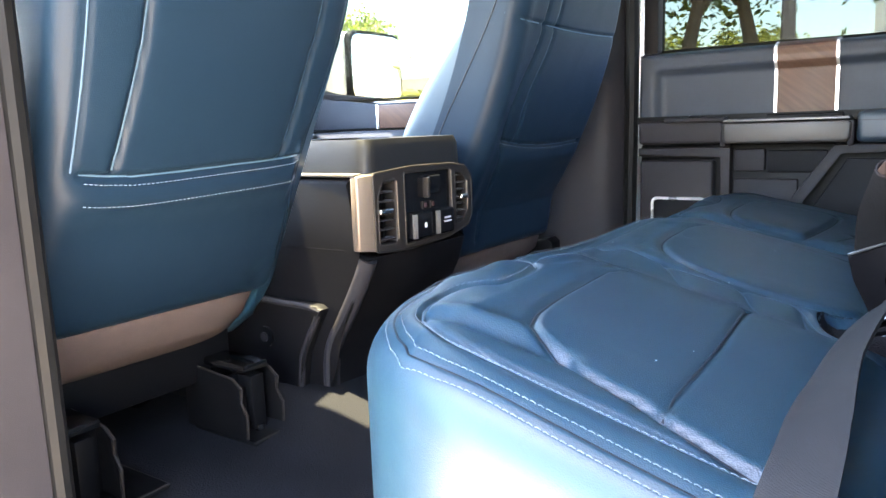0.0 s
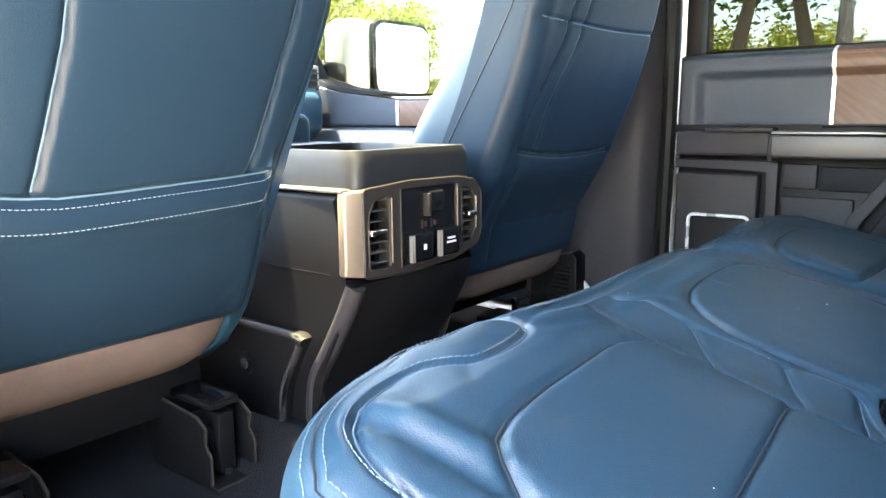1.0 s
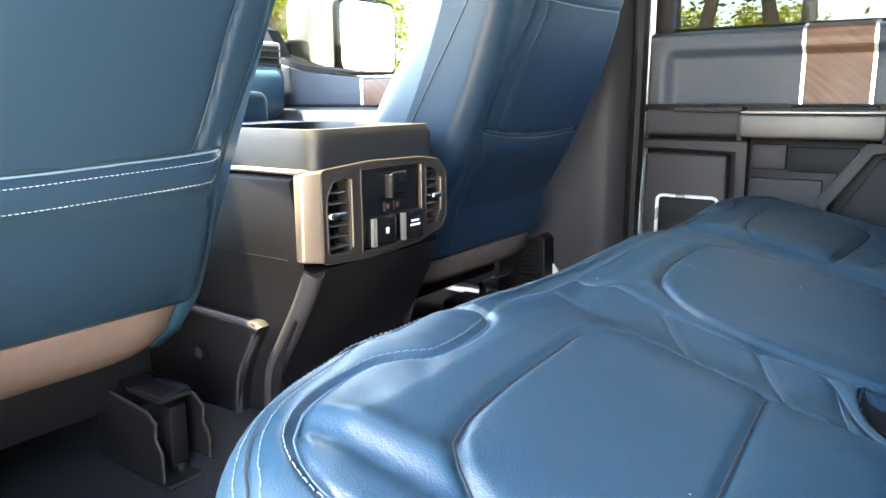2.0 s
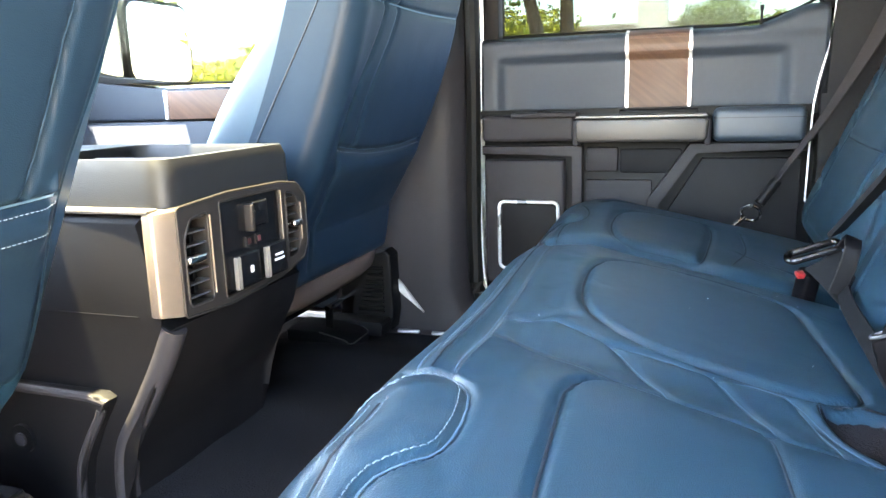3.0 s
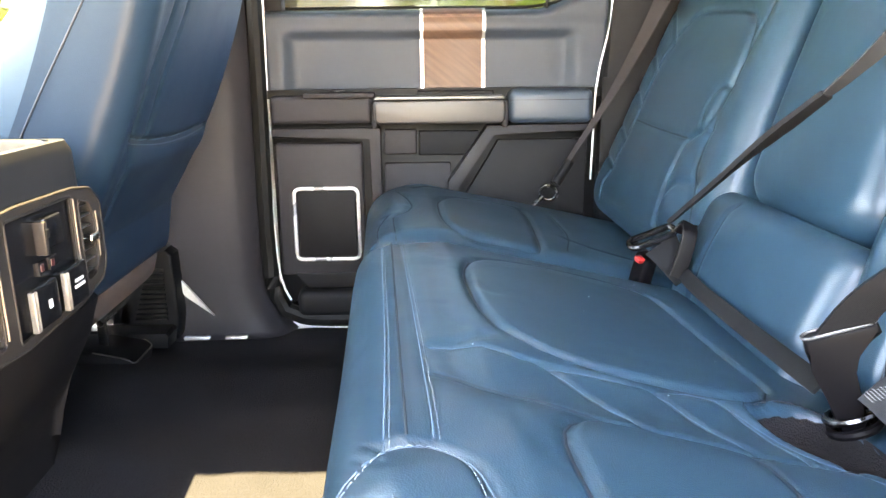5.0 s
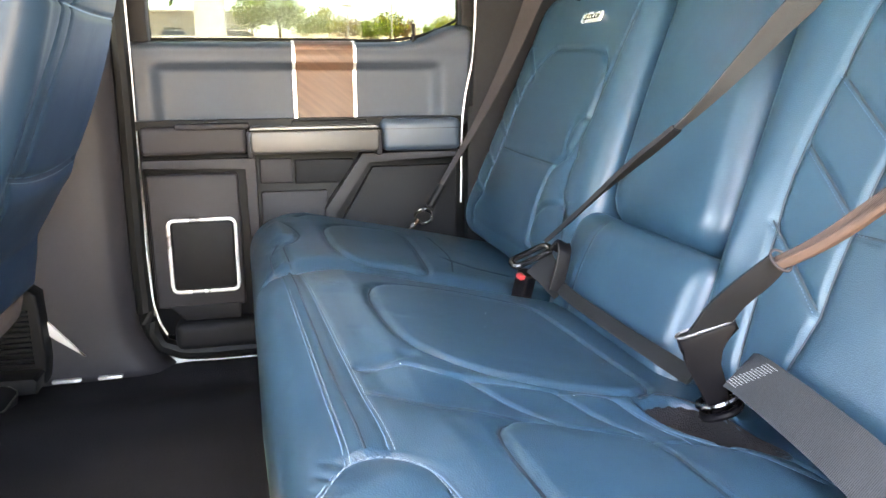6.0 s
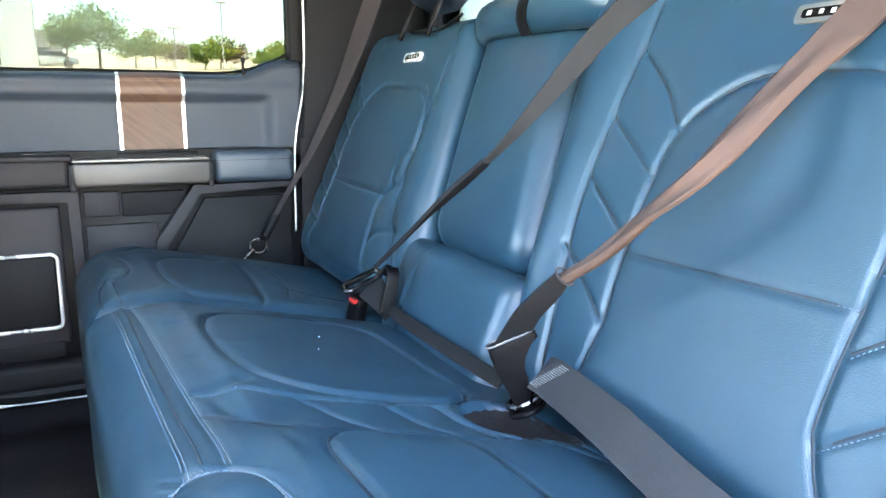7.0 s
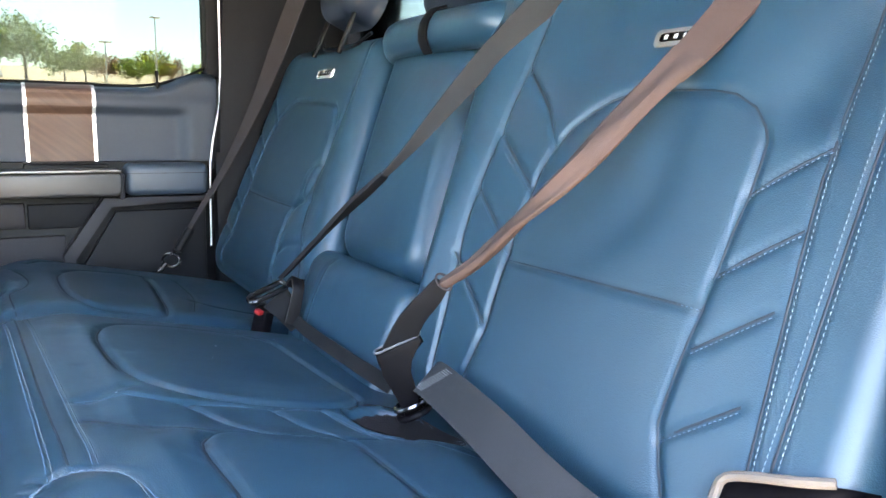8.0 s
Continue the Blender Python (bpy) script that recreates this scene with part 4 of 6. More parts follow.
    slant = lambda u, w, n: back_place(u + 0.20 * (w - 0.55) * smooth01((u + 0.12) / 0.08), w, n)
    v, f = pillow(-0.3175, 0.515, 0.2875, 0.235, (0.03, 0.06, 0.04, 0.03), 0.10, 0.032, b, slant, 0.0033, 0.006)
    back, lines = upholstery("backrest", (v, f), b, pillow.uv, seat, "blue leather back rest with chevron seams")
    ride = rim_ride(-0.3175, 0.515, 0.2875, 0.235, (0.03, 0.06, 0.04, 0.03), 0.032, b, 0.006)
    welts(lines, ride, slant, back, lift=0.0015)
    stitches("stitching", [off(edge, -0.0045), off(edge2, 0.0045), off(edge2, -0.0045)], ride, back_place, back, length=0.0027, gap=0.0015, wide=0.0004, label="pale contrast stitching", material=THREAD_C)
    stitches("stitching", [cross] + [off(c, 0.003) for c in chev + chev2[1:]], ride, back_place, back, length=0.0022, gap=0.0018, wide=0.0004, material=THREAD_D)
    # the cover's hem above the dark hinge at its lower outer corner
    hem = [Vector(tuple(float(t) for t in back_place(u, w, ride(np.array([u]), np.array([w]))[0] + 0.004))) for u, w in ((-0.524, 0.300), (-0.524, 0.338), (-0.528, 0.349), (-0.545, 0.356), (-0.572, 0.364), (-0.590, 0.371))]
    part("hem", tube(bmesh.new(), curve(hem, 0.006), 0.0034, 8), HEM_PALE, back, "pale piped hem", smooth=True)
    V, F = [], []
    us, ws = np.linspace(-0.6045, -0.528, 14), np.linspace(0, 1, 6)
    for u in us:
        top = np.interp(u, [-0.605, -0.545, -0.528], [0.374, 0.354, 0.346])
        for t in ws:
            w = 0.281 + (top - 0.281) * t
            V.append(tuple(float(x) for x in back_place(u, w, ride(np.array([u]), np.array([w]))[0] + 0.0035)))
    F = [(i * 6 + k, i * 6 + k + 1, i * 6 + k + 7, i * 6 + k + 6) for i in range(13) for k in range(5)]
    cover = link("hinge_cover", V, F, BUCKLE, seat, "dark brown plastic hinge cover")
    cover.modifiers.new("thick", "SOLIDIFY").thickness = 0.003
    badge(seat, -0.354, 0.646, b)
    headrest(seat, -0.36)
    return seat


def badge(seat, x, w, relief, lift=0.0, metal=None):
    n0 = float(relief(np.array([x]), np.array([w]))[0]) + lift
    pts = [(a, c) for a, c in rounded_rect(0.037, 0.0085, (0.005,) * 4, 0, 0.004)]
    place = lambda a, c, n: Vector(tuple(float(q) for q in back_place(x + a, w + c, n0 + n)))
    bm = bmesh.new()
    lo = [bm.verts.new(place(a, c, 0.001)) for a, c in pts]
    hi = [bm.verts.new(place(a * 0.97, c * 0.9, 0.006)) for a, c in pts]
    bm.faces.new(hi)
    for i in range(len(pts)):
        j = (i + 1) % len(pts)
        bm.faces.new((lo[i], lo[j], hi[j], hi[i]))
    plate_ = part("badge", bm, metal or SILVER, seat, "small chrome badge plate", smooth=True)
    bm = bmesh.new()
    vs = [bm.verts.new(place(a * 0.80, c * 0.45, 0.0064)) for a, c in pts]
    bm.faces.new(vs)
    part("badge_field", bm, GLOSS, plate_)
    bm = bmesh.new()
    for k in range(5):
        a = -0.022 + 0.011 * k
        bm.faces.new([bm.verts.new(place(a + s, c, 0.0068)) for s, c in ((-0.0022, -0.002), (0.0022, -0.002), (0.0022, 0.002), (-0.0022, 0.002))])
    part("badge_bars", bm, RIM, plate_)


def headrest(seat, x, w=0.13, up=0.0, lead=0.018, gauge=0.05):
    r = Quilt()
    line = r.seam([(x - w * 0.75, 0.80), (x - w * 0.7, 0.90)], 0.003)
    line2 = r.seam([(x + w * 0.75, 0.80), (x + w * 0.7, 0.90)], 0.003)
    v, f = pillow(x, 0.868 + up, w, 0.072, 0.04, 0.07, 0.03, r, lambda u, a, n: back_place(u, a, n + lead), 0.008, 0.01, back=True)
    h = link("headrest", v, f, NAVY, seat, "dark navy leather head rest")
    stitches("stitching", [line, line2], r, lambda u, a, n: back_place(u, a, n + lead + 0.010), h)
    for s in (-gauge, gauge):
        bm = tube(bmesh.new(), [Vector(tuple(float(q) for q in back_place(x + s, a, lead - 0.028))) for a in (0.68, 0.80)], 0.0045, 10)
        part("headrest_post", bm, GLOSS, h, smooth=True)


def make_narrow_seat():
    seat = thing("rear_bench_narrow", "narrow section of blue quilted leather rear bench", "rear seat")
    q = Quilt(0.8)
    q.insert([(0.575, 0.38), (0.557, 0.428), (0.512, 0.454), (0.45, 0.460), (0.37, 0.459), (0.308, 0.447), (0.286, 0.421), (0.288, 0.38), (0.290, 0.348), (0.40, 0.336), (0.51, 0.330), (0.57, 0.336)], 0.0035, 0.0055, 0.04)
    q.seam([(0.31, 0.31), (0.42, 0.29), (0.56, 0.29)], 0.003)
    q.seam([(0.34, 0.22), (0.36, 0.27), (0.40, 0.30)], 0.003)
    f1 = q.seam([(0.252, 0.548), (0.30, 0.550), (0.35, 0.548), (0.40, 0.535)], 0.005)
    f2 = q.seam([(0.252, 0.525), (0.303, 0.527), (0.386, 0.527), (0.400, 0.513), (0.439, 0.499), (0.512, 0.505), (0.56, 0.520)], 0.006)
    q.seam([(0.60, 0.49), (0.63, 0.45), (0.645, 0.38), (0.645, 0.20)], 0.004)
    q.dent([(0.44, 0.525), (0.54, 0.53)], -0.006, 0.02)
    q.dent([(0.255, 0.46), (0.255, 0.22)], 0.010, 0.030)
    v, f = pillow(0.4665, 0.327, 0.2145, 0.245, (0.10, 0.02, 0.02, 0.04), 0.20, 0.050, q, cushion_place, 0.004)
    cush, lines = upholstery("cushion", (v, f), q, pillow.uv, seat, "blue leather seat cushion with a quilted insert")
    over = rim_ride(0.4665, 0.327, 0.2145, 0.245, (0.10, 0.02, 0.02, 0.04), 0.050, q)
    welts(lines, over, cushion_place, cush)
    stitches("stitching", [f1, f2], over, cushion_place, cush, gap=0.0014, wide=0.0004, label="pale contrast stitching", material=THREAD_C)
    part("cushion_base", boxes(((0.26, 0.06, 0.05), (0.64, 0.53, 0.16)), bevel=0.02), CHAR, seat, smooth=True)
    part("seat_foot", boxes(((0.52, 0.14, 0.0), (0.57, 0.48, 0.06)), bevel=0.004), BLACK, seat, smooth=True)
    b = Quilt(0.7)
    place = lambda u, w, n: back_place(u + 0.25 * (w - 0.55) * smooth01((0.36 - u) / 0.10), w, n + 0.008)
    ins = b.insert([(0.650, 0.29), (0.647, 0.34), (0.648, 0.38), (0.640, 0.428), (0.646, 0.47), (0.646, 0.52), (0.626, 0.561), (0.598, 0.585), (0.566, 0.600), (0.508, 0.601), (0.390, 0.596), (0.357, 0.586), (0.338, 0.566), (0.328, 0.527), (0.331, 0.485), (0.338, 0.445), (0.371, 0.421), (0.380, 0.391), (0.376, 0.352), (0.358, 0.310), (0.354, 0.29)], 0.0018, 0.0050, 0.03)
    cross = b.seam([(0.630, 0.426), (0.513, 0.423), (0.378, 0.422)], 0.005)
    col = b.seam([(0.300, 0.72), (0.306, 0.65), (0.311, 0.619), (0.318, 0.563), (0.324, 0.520), (0.324, 0.48), (0.325, 0.44), (0.320, 0.39), (0.306, 0.365), (0.292, 0.33)], 0.006, 0.007)
    chev = [b.seam(l, 0.007) for l in ([(0.725, 0.618), (0.615, 0.549)], [(0.735, 0.545), (0.646, 0.505)], [(0.735, 0.480), (0.646, 0.448)], [(0.735, 0.416), (0.646, 0.390)], [(0.732, 0.358), (0.645, 0.342)])]
    for l in ([(0.328, 0.498), (0.352, 0.491), (0.360, 0.467), (0.352, 0.440)], [(0.321, 0.442), (0.350, 0.432), (0.373, 0.420)], [(0.305, 0.376), (0.343, 0.365), (0.366, 0.346)]):
        b.seam(l, 0.006)
    b.dent([(0.335, 0.47), (0.350, 0.40), (0.345, 0.33)], -0.0025, 0.018)
    b.seam([(0.735, 0.33), (0.735, 0.64)], 0.004)
    v, f = pillow(0.5035, 0.49, 0.2415, 0.225, (0.05, 0.03, 0.03, 0.06), 0.10, 0.034, b, place, 0.0034, 0.006)
    back, lines = upholstery("backrest", (v, f), b, pillow.uv, seat, "blue leather back rest with chevron seams")
    ride = rim_ride(0.5035, 0.49, 0.2415, 0.225, (0.05, 0.03, 0.03, 0.06), 0.034, b, 0.006)
    welts([l for l in lines if l is ins or l is cross or l is col], ride, place, back, wide=0.0011, lift=0.0022)
    welts(chev, ride, place, back, wide=0.0007, lift=0.0018, material=SEAM_GLINT)
    stitches("stitching", [cross] + chev, ride, place, back, gap=0.004, material=THREAD_D)
    badge(seat, 0.466, 0.648, b, 0.008, RIM)
    # cover round the head rest posts
    bm = bmesh.new()
    pts = curve([(0.553, 0.712), (0.545, 0.702), (0.526, 0.697), (0.440, 0.690), (0.395, 0.694), (0.370, 0.702), (0.34, 0.712)], 0.01)
    tube(bm, [Vector(tuple(float(q) for q in back_place(a, w, 0.007))) for a, w in pts], 0.003, 6)
    part("post_cover_seam", bm, BLACK, back, smooth=True)
    headrest(seat, 0.487, 0.080, -0.054, 0.045, 0.060)
    return seat


def make_armrest():
    arm = thing("rear_bench_centre", "folded-up blue leather centre section with armrest", "rear seat")
    z0 = Quilt()
    place = lambda u, w, n: back_place(u + 0.22 * (w - 0.55), w, n - 0.016)
    v, f = pillow(0.1265, 0.545, 0.130, 0.165, (0.03, 0.03, 0.05, 0.04), 0.07, 0.032, z0, place, 0.007, 0.014)
    link("armrest_pad", v, f, LEATHER, arm, "smooth blue leather pad")
    low = lambda u, w, n: back_place(u + 0.10 * (w - 0.35), w, n + 0.004)
    side = z0.seam([(0.163, 0.25), (0.164, 0.33), (0.160, 0.375)], 0.004)
    v, f = pillow(0.083, 0.312, 0.163, 0.072, (0.030, 0.022, 0.02, 0.02), 0.12, 0.026, z0, low, 0.006, 0.012)
    base = link("armrest_base", v, f, LEATHER, arm, "blue leather lower bolster")
    welts([side], rim_ride(0.083, 0.312, 0.163, 0.072, (0.030, 0.022, 0.02, 0.02), 0.026, z0, 0.012), low, base)
    roll = [Vector(tuple(float(q) for q in back_place(a, 0.697, n))) for a, n in ((-0.06, -0.035), (-0.03, -0.012), (0.0, -0.006), (0.10, -0.004), (0.20, -0.004), (0.246, -0.008), (0.282, -0.028))]
    part("top_roll", tube(bmesh.new(), curve(roll, 0.012), 0.029, 18), LEATHER, arm, "padded blue leather roll", smooth=True)
    keys = [(Vector(tuple(float(q) for q in back_place(0.115, w, n))), (1, 0, 0)) for w, n in ((0.663, 0.004), (0.675, 0.020), (0.697, 0.0268), (0.719, 0.019), (0.730, -0.002), (0.729, -0.03))]
    p, s = lerp_path(keys, 20)
    part("strap", ribbon(bmesh.new(), p, s, 0.022, 0.003), BLACK, arm, "dark strap over the roll", smooth=True)
    headrest(arm, 0.080, 0.115, -0.078)
    return arm


make_wide_seat()
make_narrow_seat()
make_armrest()


# ---- belts ----
def make_belts():
    near = thing("seat_belt", "brown shoulder belt twisted into its tongue", "seat belt", "rear seat belts")
    bm = bmesh.new()
    keys = [((-0.47, -0.09, 0.86), (0.9, 0.3, 0.3)), ((-0.412, 0.002, 0.712), (0.9, 0.3, 0.3)), ((-0.390, 0.060, 0.638), (0.9, 0.3, 0.3)), ((-0.374, 0.110, 0.588), (0.9, 0.3, 0.2)),
            ((-0.366, 0.168, 0.534), (0.8, -0.1, 0.6)), ((-0.325, 0.188, 0.490), (0.9, 0.3, 0.3)), ((-0.284, 0.204, 0.450), (0.8, -0.5, 0.2)), ((-0.258, 0.220, 0.428), (1, 0.0, 0.2))]
    p, s = lerp_path(keys, 60)
    q = np.linspace(0, 1, len(p))
    w = np.interp(q, [0, 0.30, 0.50, 0.56, 0.66, 0.80, 0.92, 1], [0.040, 0.038, 0.034, 0.027, 0.025, 0.019, 0.014, 0.012])
    th = np.interp(q, [0, 0.30, 0.45, 0.54, 0.60, 0.70, 0.85, 1], [0.0022, 0.0024, 0.005, 0.013, 0.009, 0.012, 0.010, 0.009])
    k = int(len(p) * 0.50)
    ribbon(bm, p[:k + 3], s[:k + 3], list(w[:k + 3]), 0.0022)
    rolled(bm, p[k:], s[k:], list(w[k:]), list(th[k:]), 1.3)
    part("webbing", bm, BROWN_WEB, near, smooth=True)
    bm = bmesh.new()
    keys = [((-0.258, 0.220, 0.430), (-0.7, -0.5, 0.2)), ((-0.245, 0.222, 0.416), (-0.6, -0.6, 0.2)), ((-0.216, 0.228, 0.386), (-0.45, -0.8, 0.3)), ((-0.190, 0.228, 0.354), (-0.34, -0.85, 0.40))]
    p, s = lerp_path(keys, 20)
    ribbon(bm, p, s, list(np.interp(np.linspace(0, 1, len(p)), [0, 0.3, 0.6, 1], [0.015, 0.021, 0.027, 0.034])), 0.003)
    part("folded_webbing", bm, WEBBING, near, smooth=True)
    bm = bmesh.new()
    tube(bm, [Vector((-0.260, 0.219, 0.431)) + Vector((math.cos(a) * 0.008, math.sin(a) * 0.007, math.cos(a) * 0.006)) for a in np.linspace(0, 2 * math.pi, 15)], 0.0011, 6)
    part("keeper", bm, DARK_BROWN_WEB, near, smooth=True)
    lap = thing("lap_belt", "grey webbing lap belt lying across the cushion", "seat belt", "rear seat belts")
    bm = bmesh.new()
    keys = [((-0.203, 0.203, 0.322), (-0.6, -0.55, 0.58)), ((-0.222, 0.2045, 0.324), (-0.55, -0.6, 0.58)), ((-0.329, 0.220, 0.324), (-0.15, -0.70, 0.62)), ((-0.435, 0.229, 0.312), (0.0, -0.78, 0.62)), ((-0.55, 0.226, 0.304), (0, -0.93, 0.30)), ((-0.612, 0.226, 0.284), (0.1, -0.96, 0.2)), ((-0.640, 0.225, 0.235), (0, -1, 0)), ((-0.645, 0.22, 0.17), (0, -1, 0))]
    p, s = lerp_path(keys, 60)
    ribbon(bm, p, s, list(np.interp(np.linspace(0, 1, len(p)), [0, 0.35, 0.6, 1], [0.040, 0.039, 0.036, 0.036])), 0.0024)
    part("webbing", bm, GREY_WEB, lap, smooth=True)
    bm = bmesh.new()
    side = Vector((-0.6, -0.55, 0.58)).normalized()
    along = Vector((-0.97, 0.1, 0.0)).normalized()
    out = along.cross(side).normalized()
    out = out if out.z > 0 else -out
    for i in range(5):
        for j in range(15):
            c = Vector((-0.222, 0.2045, 0.324)) + side * (0.036 * (j / 14 - 0.5)) + along * (0.0030 * (i - 2) + 0.0006 * (-1) ** j) + out * 0.0022
            q = [c + along * a + side * d for a, d in ((-0.0013, -0.0005), (0.0013, 0.0002), (0.0013, 0.0009), (-0.0013, 0.0002))]
            bm.faces.new([bm.verts.new(v) for v in q])
    tagged(part("bar_tack", bm, TACK, lap, "pale bar tack stitching"), kind="stuff")
    # the near buckle: a slotted tongue on a tall stalk with a collar
    b = thing("buckle", "dark buckle with a slotted tongue in the cushion gap", "buckle", "rear buckles")
    ex = Vector((-0.34, -0.85, 0.40)).normalized()
    ez = Vector((0.06, 0.06, 1.0))
    ez = (ez - ex * ez.dot(ex)).normalized()
    m = Matrix.Translation((-0.188, 0.228, 0.356)) @ Matrix((ex, ez.cross(ex), ez)).transposed().to_4x4()
    shape = [(-0.024, 0.0), (-0.0255, -0.010), (-0.0225, -0.022), (-0.0225, -0.075), (-0.002, -0.075), (-0.002, -0.030), (0.004, -0.018), (0.0245, -0.008), (0.024, 0.0)]
    bm = plate(shape, "y", -0.0075, 0.0075, 0.003, 3)
    bmesh.ops.transform(bm, matrix=m, verts=bm.verts)
    top = part("tongue", bm, BUCKLE, b, "dark slotted tongue", smooth=True)
    rim_pts = [m @ Vector((a, c, 0.0008)) for a, c in rounded_rect(0.0245, 0.0078, (0.0072,) * 4, 0, 0.004)]
    part("tongue_rim", tube(bmesh.new(), rim_pts + rim_pts[:1], 0.0013, 6), SLAT, top, smooth=True)
    bm = plate([(a, c) for a, c in rounded_rect(0.022, 0.0055, (0.005,) * 4, 0, 0.004)], "z", -0.001, 0.0006)
    bmesh.ops.transform(bm, matrix=m, verts=bm.verts)
    part("slot", bm, RUBBER, top)
    for z, r in ((-0.062, 0.0030), (-0.072, 0.0036)):
        ring = [m @ Vector((-0.0122 + 0.016 * math.cos(a), 0.013 * math.sin(a), z)) for a in np.linspace(0, 2 * math.pi, 26)]
        part("collar", tube(bmesh.new(), ring, r, 8), BUCKLE_STEEL if z > -0.07 else BUCKLE, b, "worn steel collar" if z > -0.07 else "", smooth=True)
    # the far buckle: an open slotted tongue over a black housing with a red button
    b = thing("buckle", "black buckle with an open tongue and a red release button", "buckle", "rear buckles")
    ex = Vector((0.008, -0.054, 0.018)).normalized()
    ey = Vector((-0.75, -0.25, -0.35))
    ey = (ey - ex * ey.dot(ex)).normalized()
    m = Matrix.Translation((0.206, 0.236, 0.326)) @ Matrix((ex, ex.cross(ey), ey)).transposed().to_4x4()
    frame_pts = [m @ Vector((a, 0, c)) for a, c in rounded_rect(0.029, 0.0075, (0.0068,) * 4, 0, 0.003)]
    top = part("tongue", tube(bmesh.new(), frame_pts + frame_pts[:2], 0.0042, 10), GLOSS, b, "black open tongue", smooth=True)
    # silver line for the highlight on the black tongue's edge
    edge = [m @ Vector((a, 0.004, c)) for a, c in ((0.026, -0.0085), (0.0, -0.0105), (-0.026, -0.0085), (-0.031, 0.0))]
    part("tongue_glint", tube(bmesh.new(), curve(edge, 0.004), 0.0009, 6), SILVER, top, smooth=True)
    bm = boxes(((-0.013, -0.010, -0.066), (0.013, 0.010, 0.0)), bevel=0.005, seg=3)
    bmesh.ops.transform(bm, matrix=pose(0.219, 0.236, 0.300, 0, -18, 20), verts=bm.verts)
    part("housing", bm, BUCKLE, b, smooth=True)
    bm = boxes(((-0.006, -0.005, -0.003), (0.006, 0.005, 0.003)), bevel=0.0015)
    bmesh.ops.transform(bm, matrix=pose(0.214, 0.247, 0.296, 0, -18, 20), verts=bm.verts)
    part("release_button", bm, RED, b, "red release button", smooth=True)
    keys = [((0.205, 0.226, 0.318), (0.1, -0.9, 0.3)), ((0.199, 0.215, 0.303), (0.1, -0.9, 0.25)), ((0.192, 0.196, 0.276), (0.1, -0.95, 0.2))]
    pp, ss = lerp_path(keys, 10)
    part("webbing", ribbon(bmesh.new(), pp, ss, list(np.linspace(0.046, 0.030, len(pp))), 0.003), WEBBING, b, "black webbing looped through the tongue", smooth=True)
    loop = [(0.196, 0.205, 0.334), (0.188, 0.200, 0.345), (0.178, 0.200, 0.338), (0.174, 0.205, 0.315), (0.172, 0.214, 0.285)]
    lp = curve(loop, 0.006)
    part("loop", ribbon(bmesh.new(), lp, [(0.25, 0.9, 0.25)] * len(lp), 0.017, 0.006), BUCKLE, b, "black webbing loop", smooth=True)
    part("loop_edge", tube(bmesh.new(), [Vector(q) + Vector((-0.002, 0.0085, 0.002)) for q in lp], 0.0008, 6), BEZEL, b, smooth=True)
    # centre belt
    mid = thing("seat_belt", "dark centre belt running over the armrest", "seat belt", "rear seat belts")
    bm = bmesh.new()
    keys = [((-0.20, -0.03, 0.79), (0.2, 0.7, 0.6)), ((-0.134, 0.024, 0.703), (0.2, 0.7, 0.6)), ((-0.062, 0.064, 0.629), (0.2, 0.7, 0.6)), ((-0.034, 0.101, 0.575), (0.0, 0.7, 0.6)), ((0.001, 0.136, 0.520), (-0.6, 0.6, 0.3)), ((0.078, 0.178, 0.447), (-0.82, 0.5, 0.15)), ((0.192, 0.216, 0.352), (-0.82, 0.48, 0.1))]
    p, s = lerp_path(keys, 60)
    k = 32
    ribbon(bm, p[:k + 3], s[:k + 3], list(np.interp(np.arange(k + 3), [0, k - 14, k - 3, k + 2], [0.040, 0.030, 0.014, 0.010])), 0.0022)
    part("webbing", bm, DARK_GREY_WEB, mid, smooth=True)
    # same belt in black below the fold: its shadow side is in the colour
    part("folded_webbing", ribbon(bmesh.new(), p[k:], s[k:], list(np.interp(np.arange(len(p) - k), [0, 4, len(p) - k], [0.014, 0.026, 0.022])), 0.005), WEBBING, mid, "folded webbing, darkened for its shadow side", smooth=True)
    strap = thing("lap_belt", "dark webbing strap along the back of the cushion", "seat belt", "rear seat belts")
    keys = [((0.190, 0.205, 0.290), (0, -0.6, 0.8)), ((0.10, 0.214, 0.292), (0, -0.62, 0.78)), ((-0.05, 0.220, 0.298), (0, -0.62, 0.78)), ((-0.172, 0.226, 0.306), (0, -0.6, 0.8))]
    p, s = lerp_path(keys, 40)
    band = part("webbing", ribbon(bmesh.new(), p, s, 0.016, 0.0024), WEBBING, strap, smooth=True)
    hem = [Vector(a) + Vector((0, 0.0048, -0.0062)) for a in p]
    part("selvedge", tube(bmesh.new(), hem, 0.0009, 6), GREY_WEB, band, smooth=True)
    # far belt with its hanging tongue
    far = thing("seat_belt", "dark shoulder belt hanging with a steel tongue", "seat belt", "rear seat belts")
    bm = bmesh.new()
    keys = [((0.765, -0.055, 0.92), (0.75, 0.6, 0)), ((0.76, 0.0, 0.80), (0.75, 0.6, 0)), ((0.755, 0.075, 0.62), (0.75, 0.6, 0.1)), ((0.752, 0.150, 0.475), (0.7, 0.5, 0.2)), ((0.742, 0.215, 0.375), (0.6, 0.3, 0.3)), ((0.728, 0.258, 0.310), (0.7, 0.3, 0.3))]
    p, s = lerp_path(keys, 60)
